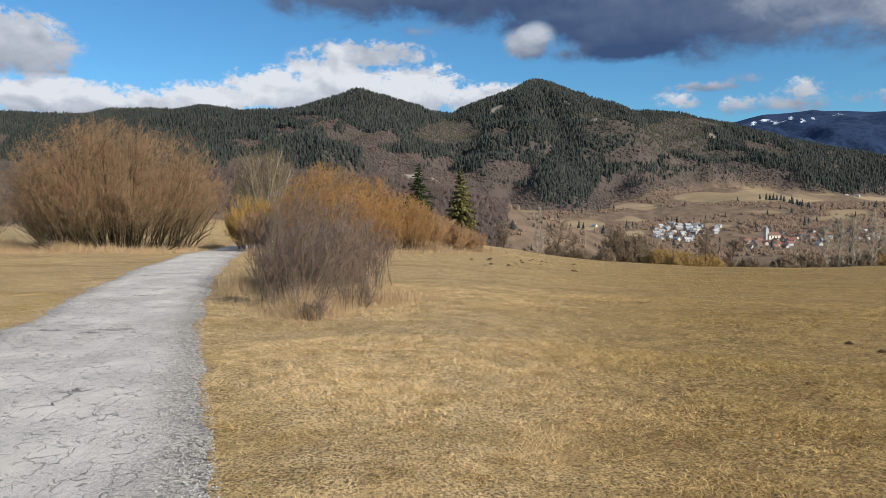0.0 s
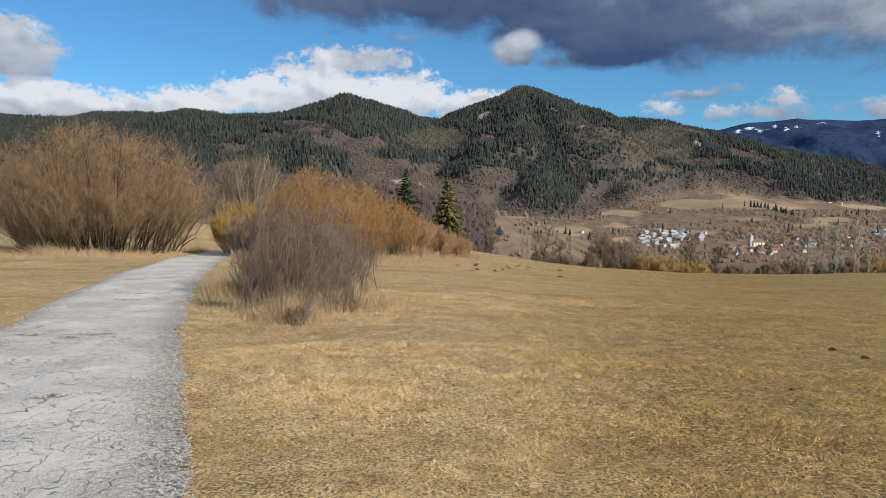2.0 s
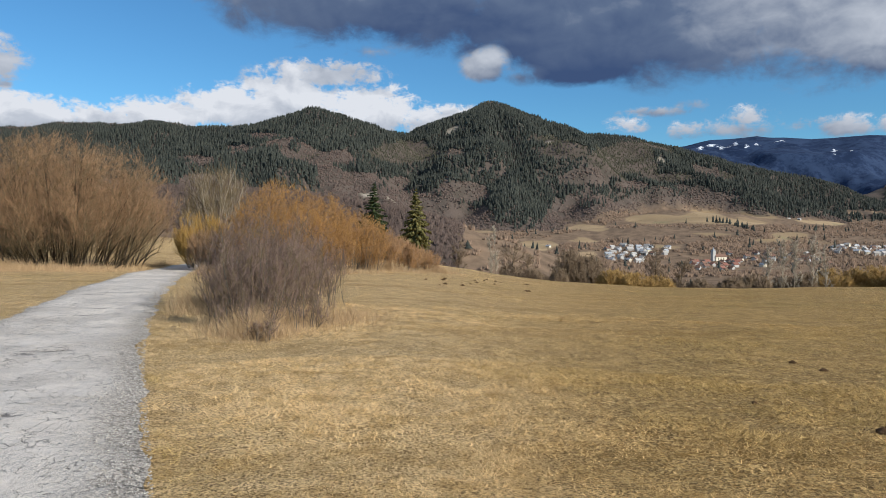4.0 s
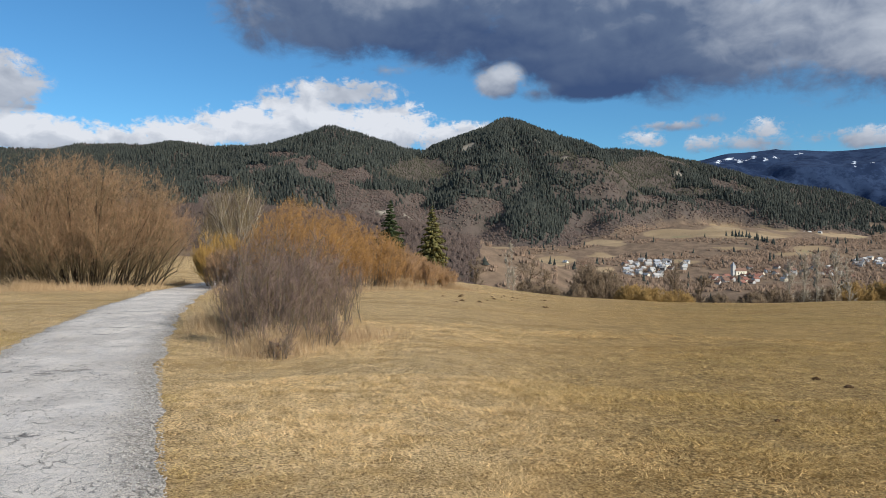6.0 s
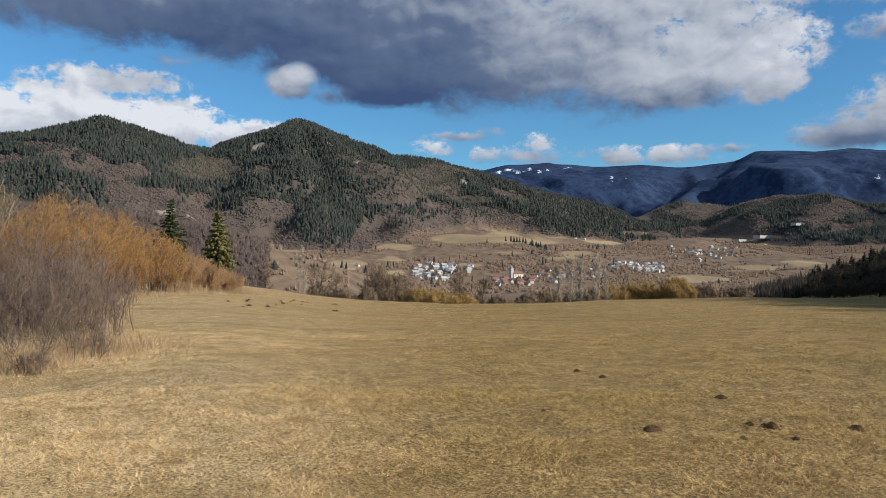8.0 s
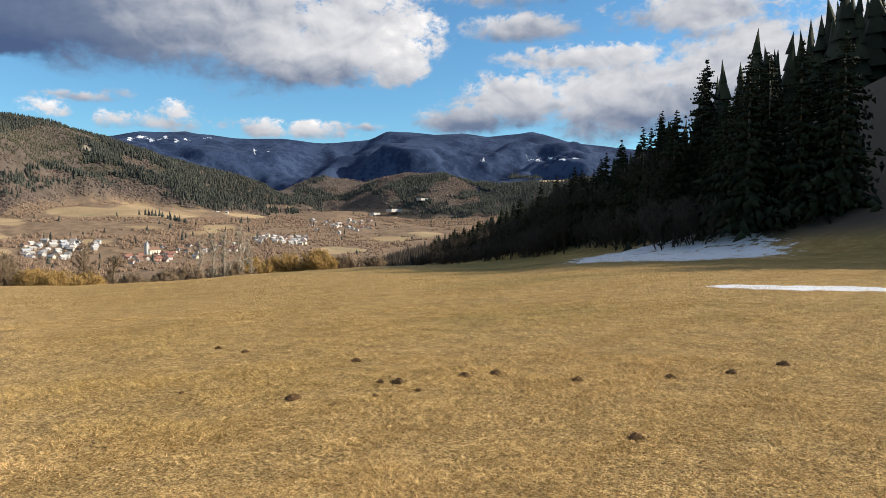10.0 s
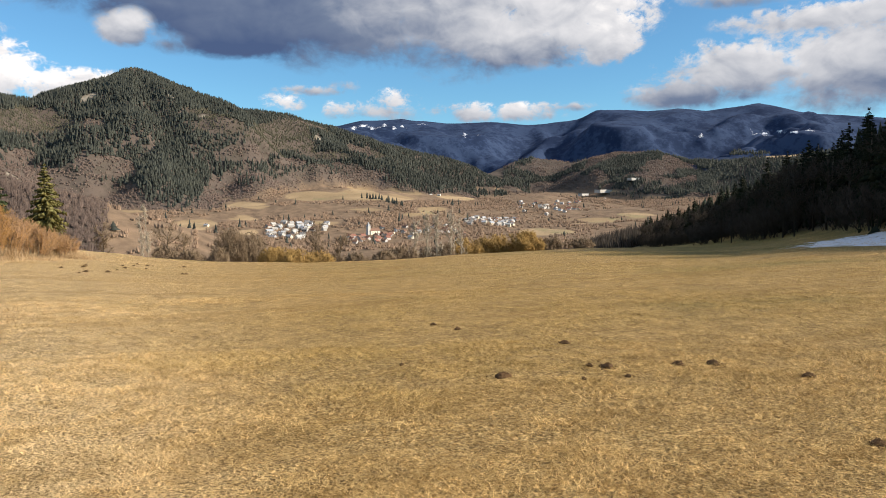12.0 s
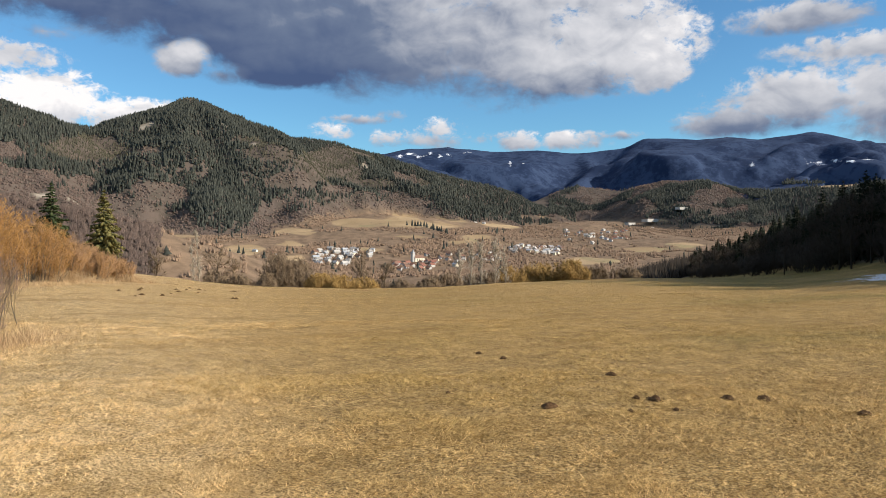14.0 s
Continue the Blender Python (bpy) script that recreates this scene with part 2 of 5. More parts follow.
def ground_material():
    m = Nodes("ground_meadow_woods_and_snow")
    big, mid, small, tiny = m.noise(0.09, 4, 0.6), m.noise(0.55, 5, 0.6), m.noise(7.0, 5, 0.65), m.noise(45.0, 3, 0.7)
    # long streaks across the slope, where the sward lies in low steps
    streak = m.noise(0.75, 5, 0.6, stretch=(0.16, 1.0, 1.0), turn=0.5, warp=0.3)
    straw = m.mix(m.ramp(mid, 0.3, 0.7), (0.52, 0.325, 0.115), (0.38, 0.222, 0.072))
    straw = m.mix(m.ramp(m.noise(15.0, 4, 0.75), 0.40, 0.62), straw, (0.86, 0.59, 0.245))
    straw = m.mix(m.ramp(m.noise(2.6, 6, 0.72), 0.40, 0.58, 0.5, 0.0), straw, (0.20, 0.13, 0.05))
    straw = m.mix(m.math("MULTIPLY", m.attribute("bleached"), m.ramp(m.noise(4.0, 5, 0.7), 0.35, 0.6, 0.35, 0.8)), straw, (0.92, 0.67, 0.36))
    # dark specks put the shadowed gaps between blades into the colour
    straw = m.mix(m.ramp(tiny, 0.42, 0.6, 0.0, 0.85), straw, (0.10, 0.062, 0.027))
    straw = m.mix(m.ramp(m.noise(90.0, 2, 0.6, stretch=(1, 0.4, 1)), 0.55, 0.68, 0.0, 0.8), straw, (0.66, 0.47, 0.22))
    olive = m.mix(m.ramp(small, 0.3, 0.7), (0.165, 0.15, 0.045), (0.30, 0.245, 0.08))
    # the same shadowed gaps, painted into the greener grass
    olive = m.mix(m.ramp(tiny, 0.42, 0.6, 0.0, 0.8), olive, (0.07, 0.06, 0.02))
    green = m.ramp(m.math("ADD", m.math("ADD", big, m.math("MULTIPLY", mid, 0.35)), m.math("MULTIPLY", m.attribute("lush"), 0.5)), 0.70, 1.08, 0.0, 0.85)
    meadow = m.mix(green, straw, olive)
    # shadow of the low steps put into the colour as dark streaks
    meadow = m.mix(m.ramp(streak, 0.50, 0.62, 0.0, 0.35), meadow, (0.26, 0.15, 0.04))
    # fields, scrub and ploughed strips on the valley floor
    f1, f2, f3 = m.noise(0.004, 3, 0.5), m.noise(0.013, 4, 0.6, stretch=(1, 0.45, 1)), m.noise(0.06, 5, 0.65)
    scrub = m.mix(m.ramp(f3, 0.35, 0.65), (0.255, 0.175, 0.112), (0.158, 0.11, 0.072))
    field = m.mix(m.ramp(f1, 0.42, 0.55), (0.42, 0.30, 0.17), (0.33, 0.235, 0.13))
    field = m.mix(m.ramp(f2, 0.36, 0.42, 0.7, 0.0), field, (0.29, 0.245, 0.13))
    field = m.mix(m.ramp(f3, 0.55, 0.72, 0.0, 0.6), field, (0.15, 0.11, 0.07))
    open_land = m.math("ADD", m.math("ADD", m.noise(0.0052, 3, 0.5, stretch=(1, 0.55, 1)), m.attribute("field")), m.math("MULTIPLY", m.math("SUBTRACT", f3, 0.5), 0.22))
    field = m.mix(m.ramp(open_land, 0.50, 0.62), scrub, field)
    col = m.mix(m.attribute("valley"), meadow, field)
    leaf = m.mix(m.ramp(m.noise(0.02, 6, 0.65), 0.4, 0.62), (0.125, 0.096, 0.077), (0.083, 0.068, 0.053))
    col = m.mix(m.attribute("wood"), col, leaf)
    # far ridge: distance haze and cloud shade put into a blue ground colour
    haze_blue = m.mix(m.ramp(m.math("ADD", m.math("MULTIPLY", m.noise(0.006, 7, 0.7), 0.6), m.math("MULTIPLY", m.noise(0.035, 5, 0.7), 0.4)), 0.44, 0.56), (0.036, 0.058, 0.112), (0.016, 0.029, 0.066))
    col = m.mix(m.attribute("far"), col, haze_blue)
    bare = m.mix(m.ramp(m.noise(0.05, 5, 0.6), 0.3, 0.7), (0.42, 0.36, 0.28), (0.27, 0.225, 0.16))
    col = m.mix(m.attribute("clearing"), col, bare)
    near_melt, far_melt = m.math("MULTIPLY", m.math("SUBTRACT", m.noise(0.7, 8, 0.75), 0.5), 2.2), m.math("MULTIPLY", m.math("SUBTRACT", m.noise(0.03, 8, 0.85), 0.5), 3.6)
    melt = m.math("ADD", m.attribute("snow"), m.mix(m.attribute("far"), near_melt, far_melt))
    snow = m.ramp(melt, 0.72, 0.86)
    snow = m.math("MULTIPLY", snow, m.ramp(m.attribute("snow"), 0.02, 0.15))
    col = m.mix(snow, col, (0.80, 0.82, 0.86))
    m.bump(m.math("ADD", m.math("ADD", m.math("MULTIPLY", m.noise(2.6, 6, 0.72), 1.1), m.math("MULTIPLY", streak, -2.0)), m.math("ADD", m.math("MULTIPLY", small, 0.8), m.math("MULTIPLY", tiny, 0.4))), 1.0, 0.1)
    return m.done(col, 0.95, 0.1)


def asphalt_material():
    m = Nodes("worn_pale_asphalt")
    pos = m.geo.outputs["Position"]
    wob = m.node("ShaderNodeVectorMath")
    wob.operation = "MULTIPLY_ADD"
    nz = m.node("ShaderNodeTexNoise")
    nz.inputs["Scale"].default_value, nz.inputs["Detail"].default_value = 4.5, 7
    m.link(pos, nz.inputs["Vector"])
    m.link(nz.outputs["Color"], wob.inputs[0])
    wob.inputs[1].default_value = (0.4, 0.4, 0.0)
    m.link(pos, wob.inputs[2])

    def cracks(scale, width, stretch):
        mp = m.node("ShaderNodeMapping")
        mp.inputs["Scale"].default_value = stretch
        mp.inputs["Rotation"].default_value = (0, 0, 0.5)
        m.link(wob.outputs[0], mp.inputs[0])
        v = m.node("ShaderNodeTexVoronoi")
        v.feature = "DISTANCE_TO_EDGE"
        v.inputs["Scale"].default_value = scale
        m.link(mp.outputs[0], v.inputs["Vector"])
        return m.ramp(v.outputs["Distance"], width * 0.2, width, 1.0, 0.0)

    where = m.ramp(m.noise(0.9, 3, 0.5), 0.34, 0.52)
    crack = m.math("MULTIPLY", cracks(2.3, 0.013, (1, 0.7, 1)), m.ramp(m.noise(3.0, 4, 0.65), 0.49, 0.58))
    fine = m.math("MULTIPLY", cracks(8.0, 0.045, (1, 0.7, 1)), m.math("MULTIPLY", where, m.ramp(m.noise(9.0, 3, 0.6), 0.42, 0.56)))
    crack = m.math("MAXIMUM", crack, m.math("MULTIPLY", fine, 0.75))
    grit, patch, stones = m.noise(110.0, 3, 0.7), m.noise(0.5, 5, 0.6), m.noise(42.0, 4, 0.75)
    edge, across, scar = m.attribute("edge"), m.attribute("across"), m.attribute("scar")
    # loose stone where the surface has crumbled: along the field side and in patches between the wheel tracks
    loose = m.math("ADD", m.ramp(across, 0.62, 1.0, 0.0, 0.8), m.math("MULTIPLY", m.math("SUBTRACT", m.noise(1.1, 6, 0.7), 0.47), 3.0), True)
    col = m.mix(m.ramp(patch, 0.35, 0.65), (0.66, 0.585, 0.495), (0.84, 0.755, 0.65))
    col = m.mix(m.ramp(m.noise(3.0, 6, 0.7), 0.5, 0.72, 0.0, 0.4), col, (0.44, 0.41, 0.37))
    speck = m.math("MULTIPLY", m.ramp(grit, 0.48, 0.6), m.ramp(m.noise(1.3, 4, 0.6), 0.36, 0.6, 0.3, 0.9))
    col = m.mix(speck, col, (0.30, 0.275, 0.245))
    col = m.mix(m.ramp(grit, 0.4, 0.3, 0.0, 0.5), col, (0.72, 0.69, 0.64))
    col = m.mix(m.math("MULTIPLY", loose, m.ramp(stones, 0.5, 0.66, 0.0, 0.6)), col, (0.22, 0.195, 0.165))
    col = m.mix(m.math("MULTIPLY", loose, m.ramp(stones, 0.42, 0.34, 0.0, 0.5)), col, (0.80, 0.74, 0.66))
    # dark soil and shadow along the broken rim, both put into the colour
    rim = m.math("MULTIPLY", m.ramp(edge, 0.6, 1.0), m.ramp(m.noise(26.0, 3, 0.7), 0.42, 0.6))
    col = m.mix(m.math("MULTIPLY", rim, 0.85), col, (0.15, 0.13, 0.105))
    broken = m.math("MULTIPLY", m.ramp(scar, 0.0, 0.5), m.ramp(m.noise(11.0, 6, 0.8, stretch=(0.6, 1.6, 1), turn=0.3), 0.47, 0.53, 0.0, 0.85))
    col = m.mix(broken, col, (0.15, 0.135, 0.12))
    crack = m.math("MULTIPLY", crack, m.ramp(m.noise(17.0, 3, 0.7), 0.34, 0.5))
    col = m.mix(m.math("MULTIPLY", crack, 0.7), col, (0.12, 0.108, 0.095))
    relief = m.math("SUBTRACT", m.math("ADD", m.math("MULTIPLY", grit, 0.3), m.math("MULTIPLY", m.noise(22.0, 4, 0.7), 0.6)), crack)
    m.bump(m.math("ADD", relief, m.math("MULTIPLY", m.math("MULTIPLY", stones, loose), 1.2)), 0.95, 0.025)
    return m.done(col, 0.88, 0.25)


def grass_material():
    m = Nodes("dry_grass")
    tuft = m.math("ADD", m.math("MULTIPLY", m.noise(19.0, 4, 0.8), 0.76), m.math("MULTIPLY", m.random(), 0.24))
    col = m.mix(m.ramp(tuft, 0.37, 0.6), (0.21, 0.118, 0.034), (1.0, 0.68, 0.285))
    col = m.mix(m.ramp(m.noise(3.2, 6, 0.75), 0.47, 0.58, 0.0, 0.6), col, (0.30, 0.18, 0.055))
    col = m.mix(m.math("MULTIPLY", m.attribute("bleached"), m.ramp(m.noise(4.0, 5, 0.7), 0.35, 0.6, 0.15, 0.65)), col, (1.0, 0.75, 0.41))
    col = m.mix(m.attribute("lush"), col, m.mix(m.ramp(tuft, 0.38, 0.6), (0.14, 0.106, 0.024), (0.60, 0.42, 0.125)))
    return m.done(col, 0.85, 0.2)


GROUND = ground_material()
ASPHALT = asphalt_material()
STONE = varied("pale_gravel", (0.26, 0.24, 0.21), (0.60, 0.555, 0.49), scale=30, fine=120)
SOIL = varied("dark_molehill_earth", (0.065, 0.034, 0.015), (0.125, 0.07, 0.032), (0.23, 0.14, 0.065), scale=30, fine=140, bump=0.6, rough=0.95)
BLADE = grass_material()
REED = varied("tall_dry_grass", (0.36, 0.24, 0.125), (0.64, 0.46, 0.26), scale=1.0)
# shade at the wood's edge and inside the willow put into darker twigs
SHADED_TWIG = varied("shaded_bare_twigs", (0.022, 0.017, 0.012), (0.054, 0.041, 0.028), scale=0.1)
BARK = varied("grey_brown_bark", (0.085, 0.07, 0.05), (0.17, 0.145, 0.11), scale=2.0, fine=30, bump=0.4)
PALE_BARK = varied("pale_bark", (0.30, 0.25, 0.18), (0.42, 0.36, 0.27), scale=2.0, fine=20)
OLIVE_TWIG = varied("olive_branches", (0.11, 0.08, 0.04), (0.215, 0.16, 0.085), scale=0.8)
RUST_TWIG = varied("reddish_willow_twigs", (0.20, 0.116, 0.06), (0.40, 0.246, 0.13), scale=0.5)
ORANGE_TWIG = varied("orange_willow_twigs", (0.27, 0.14, 0.045), (0.47, 0.26, 0.08), scale=0.4)
YELLOW_TWIG = varied("yellow_willow_twigs", (0.30, 0.175, 0.05), (0.45, 0.275, 0.075), scale=0.4)
PLUM_TWIG = varied("purple_grey_thorn_twigs", (0.125, 0.082, 0.066), (0.275, 0.19, 0.15), scale=0.9)
BROWN_TWIG = varied("brown_bare_twigs", (0.13, 0.09, 0.055), (0.235, 0.17, 0.105), scale=0.2)
OCHRE_TWIG = varied("ochre_bare_twigs", (0.25, 0.155, 0.05), (0.37, 0.235, 0.08), scale=0.2)
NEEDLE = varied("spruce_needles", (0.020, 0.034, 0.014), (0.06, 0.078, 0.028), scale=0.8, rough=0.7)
# shade of the backlit wood put into a darker copy of the needles
SHADED_NEEDLE = varied("shaded_spruce_needles", (0.009, 0.014, 0.007), (0.025, 0.032, 0.014), scale=0.8, rough=0.75)
# sunlight put into a brighter, yellower copy of the spruce needles
NEEDLE_SUN = varied("sunlit_spruce_needles", (0.085, 0.082, 0.026), (0.20, 0.175, 0.06), scale=0.9, rough=0.7)
FAR_NEEDLE = varied("far_spruce_needles", (0.027, 0.031, 0.025), (0.066, 0.069, 0.053), scale=0.008, fine=0.05)
FAR_YOUNG = varied("young_larch_and_spruce", (0.060, 0.058, 0.036), (0.105, 0.094, 0.060), scale=0.01, fine=0.05)
FAR_TWIG = varied("far_bare_crowns", (0.108, 0.078, 0.063), (0.168, 0.120, 0.095), scale=0.008, fine=0.05)
HEDGE_TWIG = varied("valley_bare_crowns", (0.18, 0.118, 0.078), (0.30, 0.205, 0.135), scale=0.02, fine=0.1)
WALLS = [varied("white_plaster", (0.44, 0.415, 0.37), (0.56, 0.53, 0.475), island=False, scale=0.3),
         varied("cream_plaster", (0.66, 0.57, 0.42), (0.74, 0.66, 0.5), island=False, scale=0.3),
         varied("grey_plaster", (0.5, 0.49, 0.47), (0.6, 0.59, 0.56), island=False, scale=0.3)]
ROOFS = [varied("white_sheet_roof", (0.34, 0.315, 0.28), (0.50, 0.465, 0.415), island=False, scale=0.4),
         varied("red_tile_roof", (0.21, 0.09, 0.065), (0.29, 0.135, 0.095), island=False, scale=0.4),
         varied("brown_tile_roof", (0.15, 0.085, 0.06), (0.22, 0.13, 0.09), island=False, scale=0.4),
         varied("grey_sheet_roof", (0.28, 0.29, 0.3), (0.4, 0.41, 0.42), island=False, scale=0.4)]
PANE = varied("dark_window_glass", (0.03, 0.035, 0.04), (0.06, 0.065, 0.07), island=False, rough=0.1, spec=0.5)

# ---- meshes from arrays ----
def mesh_of(name, verts, faces, mats, flat=True, slots=None):
    """A mesh from arrays: verts (n, 3); faces: a list of (m, 3) or (m, 4) index arrays; slots: a material index for each such array."""
    me = bpy.data.meshes.new(name)
    verts = np.asarray(verts, dtype=np.float32)
    faces = [np.asarray(f, dtype=np.int32) for f in faces if len(f)]
    me.vertices.add(len(verts))
    me.vertices.foreach_set("co", verts.ravel())
    loops = np.concatenate([f.ravel() for f in faces])
    sizes = np.concatenate([np.full(len(f), f.shape[1], dtype=np.int32) for f in faces])
    me.loops.add(len(loops))
    me.loops.foreach_set("vertex_index", loops)
    me.polygons.add(len(sizes))
    me.polygons.foreach_set("loop_start", np.concatenate([[0], np.cumsum(sizes)[:-1]]).astype(np.int32))
    if not flat:
        me.polygons.foreach_set("use_smooth", np.ones(len(sizes), dtype=bool))
    for mt in mats if isinstance(mats, (list, tuple)) else [mats]:
        me.materials.append(mt)
    if slots:
        me.polygons.foreach_set("material_index", np.concatenate([np.full(len(f), s, dtype=np.int32) for f, s in zip(faces, slots)]))
    me.update(calc_edges=True)
    return me


def point_attribute(me, name, values):
    me.attributes.new(name, "FLOAT", "POINT").data.foreach_set("value", np.asarray(values, dtype=np.float32))


def part_np(name, me, parent, label=""):
    ob = new(name, me)
    ob.parent = parent
    if label:
        ob["label"] = label
    return ob


def empty(name, m, label, category, group=""):
    ob = new(name)
    ob.matrix_basis = m
    ob.empty_display_size = 0.3
    return tagged(ob, label, category, group)


# ---- the lie of the land ----
TABLE = np.random.RandomState(7).rand(256, 256)


def lattice(x, y):
    xi, yi = np.floor(x).astype(int), np.floor(y).astype(int)
    fx, fy = x - xi, y - yi
    fx, fy = fx * fx * (3 - 2 * fx), fy * fy * (3 - 2 * fy)
    a, b = TABLE[xi & 255, yi & 255], TABLE[(xi + 1) & 255, yi & 255]
    c, d = TABLE[xi & 255, (yi + 1) & 255], TABLE[(xi + 1) & 255, (yi + 1) & 255]
    return (a * (1 - fx) + b * fx) * (1 - fy) + (c * (1 - fx) + d * fx) * fy - 0.5


def fbm(x, y, size, octaves=4):
    out, amp = 0.0, 1.0
    for k in range(octaves):
        out = out + amp * lattice(x / size + 17.3 * k, y / size - 9.1 * k)
        size, amp = size * 0.5, amp * 0.5
    return out


def smooth(v, lo, hi):
    t = np.clip((v - lo) / (hi - lo), 0, 1)
    return t * t * (3 - 2 * t)


def spot(az, r, el=None):
    """A place by bearing (degrees clockwise from +y) and distance from the lookout; with el, the height that is seen at that elevation."""
    x, y = r * math.sin(radians(az)), 0.2 + r * math.cos(radians(az))
    return (x, y) if el is None else (x, y, 1.5 + r * math.tan(radians(el)))


MAIN = [spot(*p) for p in ((-60, 3700, 5.6), (-32, 3200, 6.25), (-26.8, 3050, 6.4), (-24.9, 2980, 6.95), (-21, 2860, 7.0), (-18, 2740, 7.4), (-15.7, 2640, 7.1), (-11.4, 2420, 7.5), (-9.1, 2320, 8.15), (-6.8, 2250, 8.8), (-4.6, 2300, 8.4), (-2.1, 2380, 7.35), (0.9, 2450, 7.15), (4.5, 2530, 7.85), (7.5, 2560, 9.5), (9.9, 2560, 8.5), (14.3, 2600, 7.15), (18.5, 2650, 6.6), (22.2, 2750, 5.75), (25, 2800, 4.7), (31.5, 2850, 3.2), (36, 2800, 1.4))]
SPURS = [
    [spot(*p) for p in ((-6.8, 2250, 8.8), (-8.3, 2060, 6.6), (-12.7, 1900, 5.4), (-17, 1750, 4.1), (-24, 1560, 2.4))],
    [spot(*p) for p in ((-6.8, 2250, 8.8), (-5.2, 2020, 6.2), (-2.5, 1780, 3.6), (-0.5, 1560, 1.2))],
    [spot(*p) for p in ((7.5, 2560, 9.5), (8.5, 2300, 7.2), (9.5, 2000, 4.4), (9, 1720, 1.8))],
    [spot(*p) for p in ((9.9, 2560, 8.5), (14, 2300, 5.3), (15.5, 2050, 3.2), (16, 1800, 1.4))],
    [spot(*p) for p in ((18.5, 2650, 6.6), (22, 2420, 4.3), (27, 2300, 2.6), (31, 2350, 1.5))],
]
FAR_RIDGE = [spot(*p) for p in ((10, 4500, 5.0), (22.5, 4500, 6.0), (24.5, 4480, 6.4), (27.8, 4450, 6.4), (31.5, 4450, 6.1), (35.1, 4450, 6.2), (38.8, 4480, 5.9), (42, 4500, 6.3), (43.5, 4500, 6.95), (47.3, 4520, 6.65), (49.5, 4520, 6.85), (51.6, 4520, 6.55), (55.1, 4500, 6.85), (57.7, 4500, 6.1), (60.4, 4480, 5.8), (64, 4450, 5.3), (75, 4400, 5.0), (95, 4300, 4.6))]
FAR_SPURS = [
    [spot(*p) for p in ((27.8, 4450, 6.4), (30, 4150, 4.9), (33.5, 3850, 3.2))],
    [spot(*p) for p in ((38.8, 4480, 5.9), (39.5, 4100, 4.6), (37.5, 3600, 2.9))],
    [spot(*p) for p in ((43.5, 4500, 6.9), (44, 4150, 5.2), (46, 3800, 3.6))],
    [spot(*p) for p in ((55.1, 4500, 6.8), (53.5, 4100, 4.9), (55, 3700, 3.4))],
]
MID_A = [spot(*p) for p in ((36.5, 3150, 2.6), (38.4, 3100, 3.3), (41.6, 3050, 2.85), (45.2, 2900, 3.65), (47.8, 2850, 3.65), (50.4, 2750, 2.5), (52, 2700, 1.6))]
MID_B = [spot(*p) for p in ((51.6, 2700, 1.3), (54.0, 2700, 2.75), (55.6, 2700, 3.05), (60, 2650, 3.2), (68, 2550, 4.0), (80, 2450, 5.0))]
NEAR_LEFT = [spot(*p) for p in ((-40, 760, 3.2), (-22, 700, 2.6), (-12, 640, 2.4), (-5.5, 580, 1.9), (-2.0, 560, 1.3), (0.5, 540, 0.9), (2.4, 515, -0.8), (3.8, 492, -2.9), (4.8, 472, -5.3), (5.4, 455, -7.5))]
WOOD_HILL = [(*spot(a, r), z) for a, r, z in ((82, 104, 5), (70, 118, 2.6), (66, 128, 1.4), (62, 148, -0.3), (58, 184, -2), (54, 234, -6.5), (49, 322, -13.5), (45, 430, -30), (43, 490, -42))]
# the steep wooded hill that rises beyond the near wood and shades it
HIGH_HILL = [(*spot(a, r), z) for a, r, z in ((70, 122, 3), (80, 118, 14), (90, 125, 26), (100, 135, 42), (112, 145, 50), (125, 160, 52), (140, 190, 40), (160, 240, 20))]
S_AZ = [-180, -90, -35, -20, -8, 0, 8, 20, 32, 45, 60, 68, 90, 180]
S_VAL = [0.0, 0.0, 0.022, 0.026, 0.027, 0.026, 0.034, 0.0384, 0.039, 0.0355, 0.026, 0.022, 0.008, 0.0]
C_VAL = [0.0, 0.0, 0.0, -0.00003, 0.00008, 0.00019, 0.00035, 0.000417, 0.00028, 0.00017, 0.00009, 0.00006, 0.0, 0.0]
# how much the brow of the meadow stands above or below the even slope, by bearing, in degrees seen from the lookout
B_AZ = [-12, -6, -3, 0, 3, 6, 10, 13, 18, 27, 32, 43, 50, 54, 58, 64, 75, 90]
B_VAL = [0.0, 0.15, 0.3, 0.25, 0.25, 0.28, 0.0, -0.2, -0.15, -0.25, -0.15, -0.15, -0.4, -0.42, -0.1, 0.15, 0.15, 0.0]
V_R = [0, 700, 1000, 1200, 1500, 1900, 2500, 3500, 5200]
V_LEFT = [-64, -62, -48, -36, -14, 28, 45, 40, 60]
V_RIGHT = [-64, -62, -49, -42, -31, -14, 8, 24, 40]


def ridge(x, y, line, slope, wobble):
    best = np.full(x.shape, -1e4)
    for (x0, y0, z0), (x1, y1, z1) in zip(line[:-1], line[1:]):
        dx, dy = x1 - x0, y1 - y0
        t = np.clip(((x - x0) * dx + (y - y0) * dy) / (dx * dx + dy * dy), 0, 1)
        d = np.hypot(x - x0 - t * dx, y - y0 - t * dy)
        d = np.sqrt(d * d + 144) - 12
        best = np.maximum(best, z0 + t * (z1 - z0) - slope * wobble * d)
    return best


def smax(a, b, k):
    return np.maximum(a, b) + k * np.log1p(np.exp(-np.abs(a - b) / k))


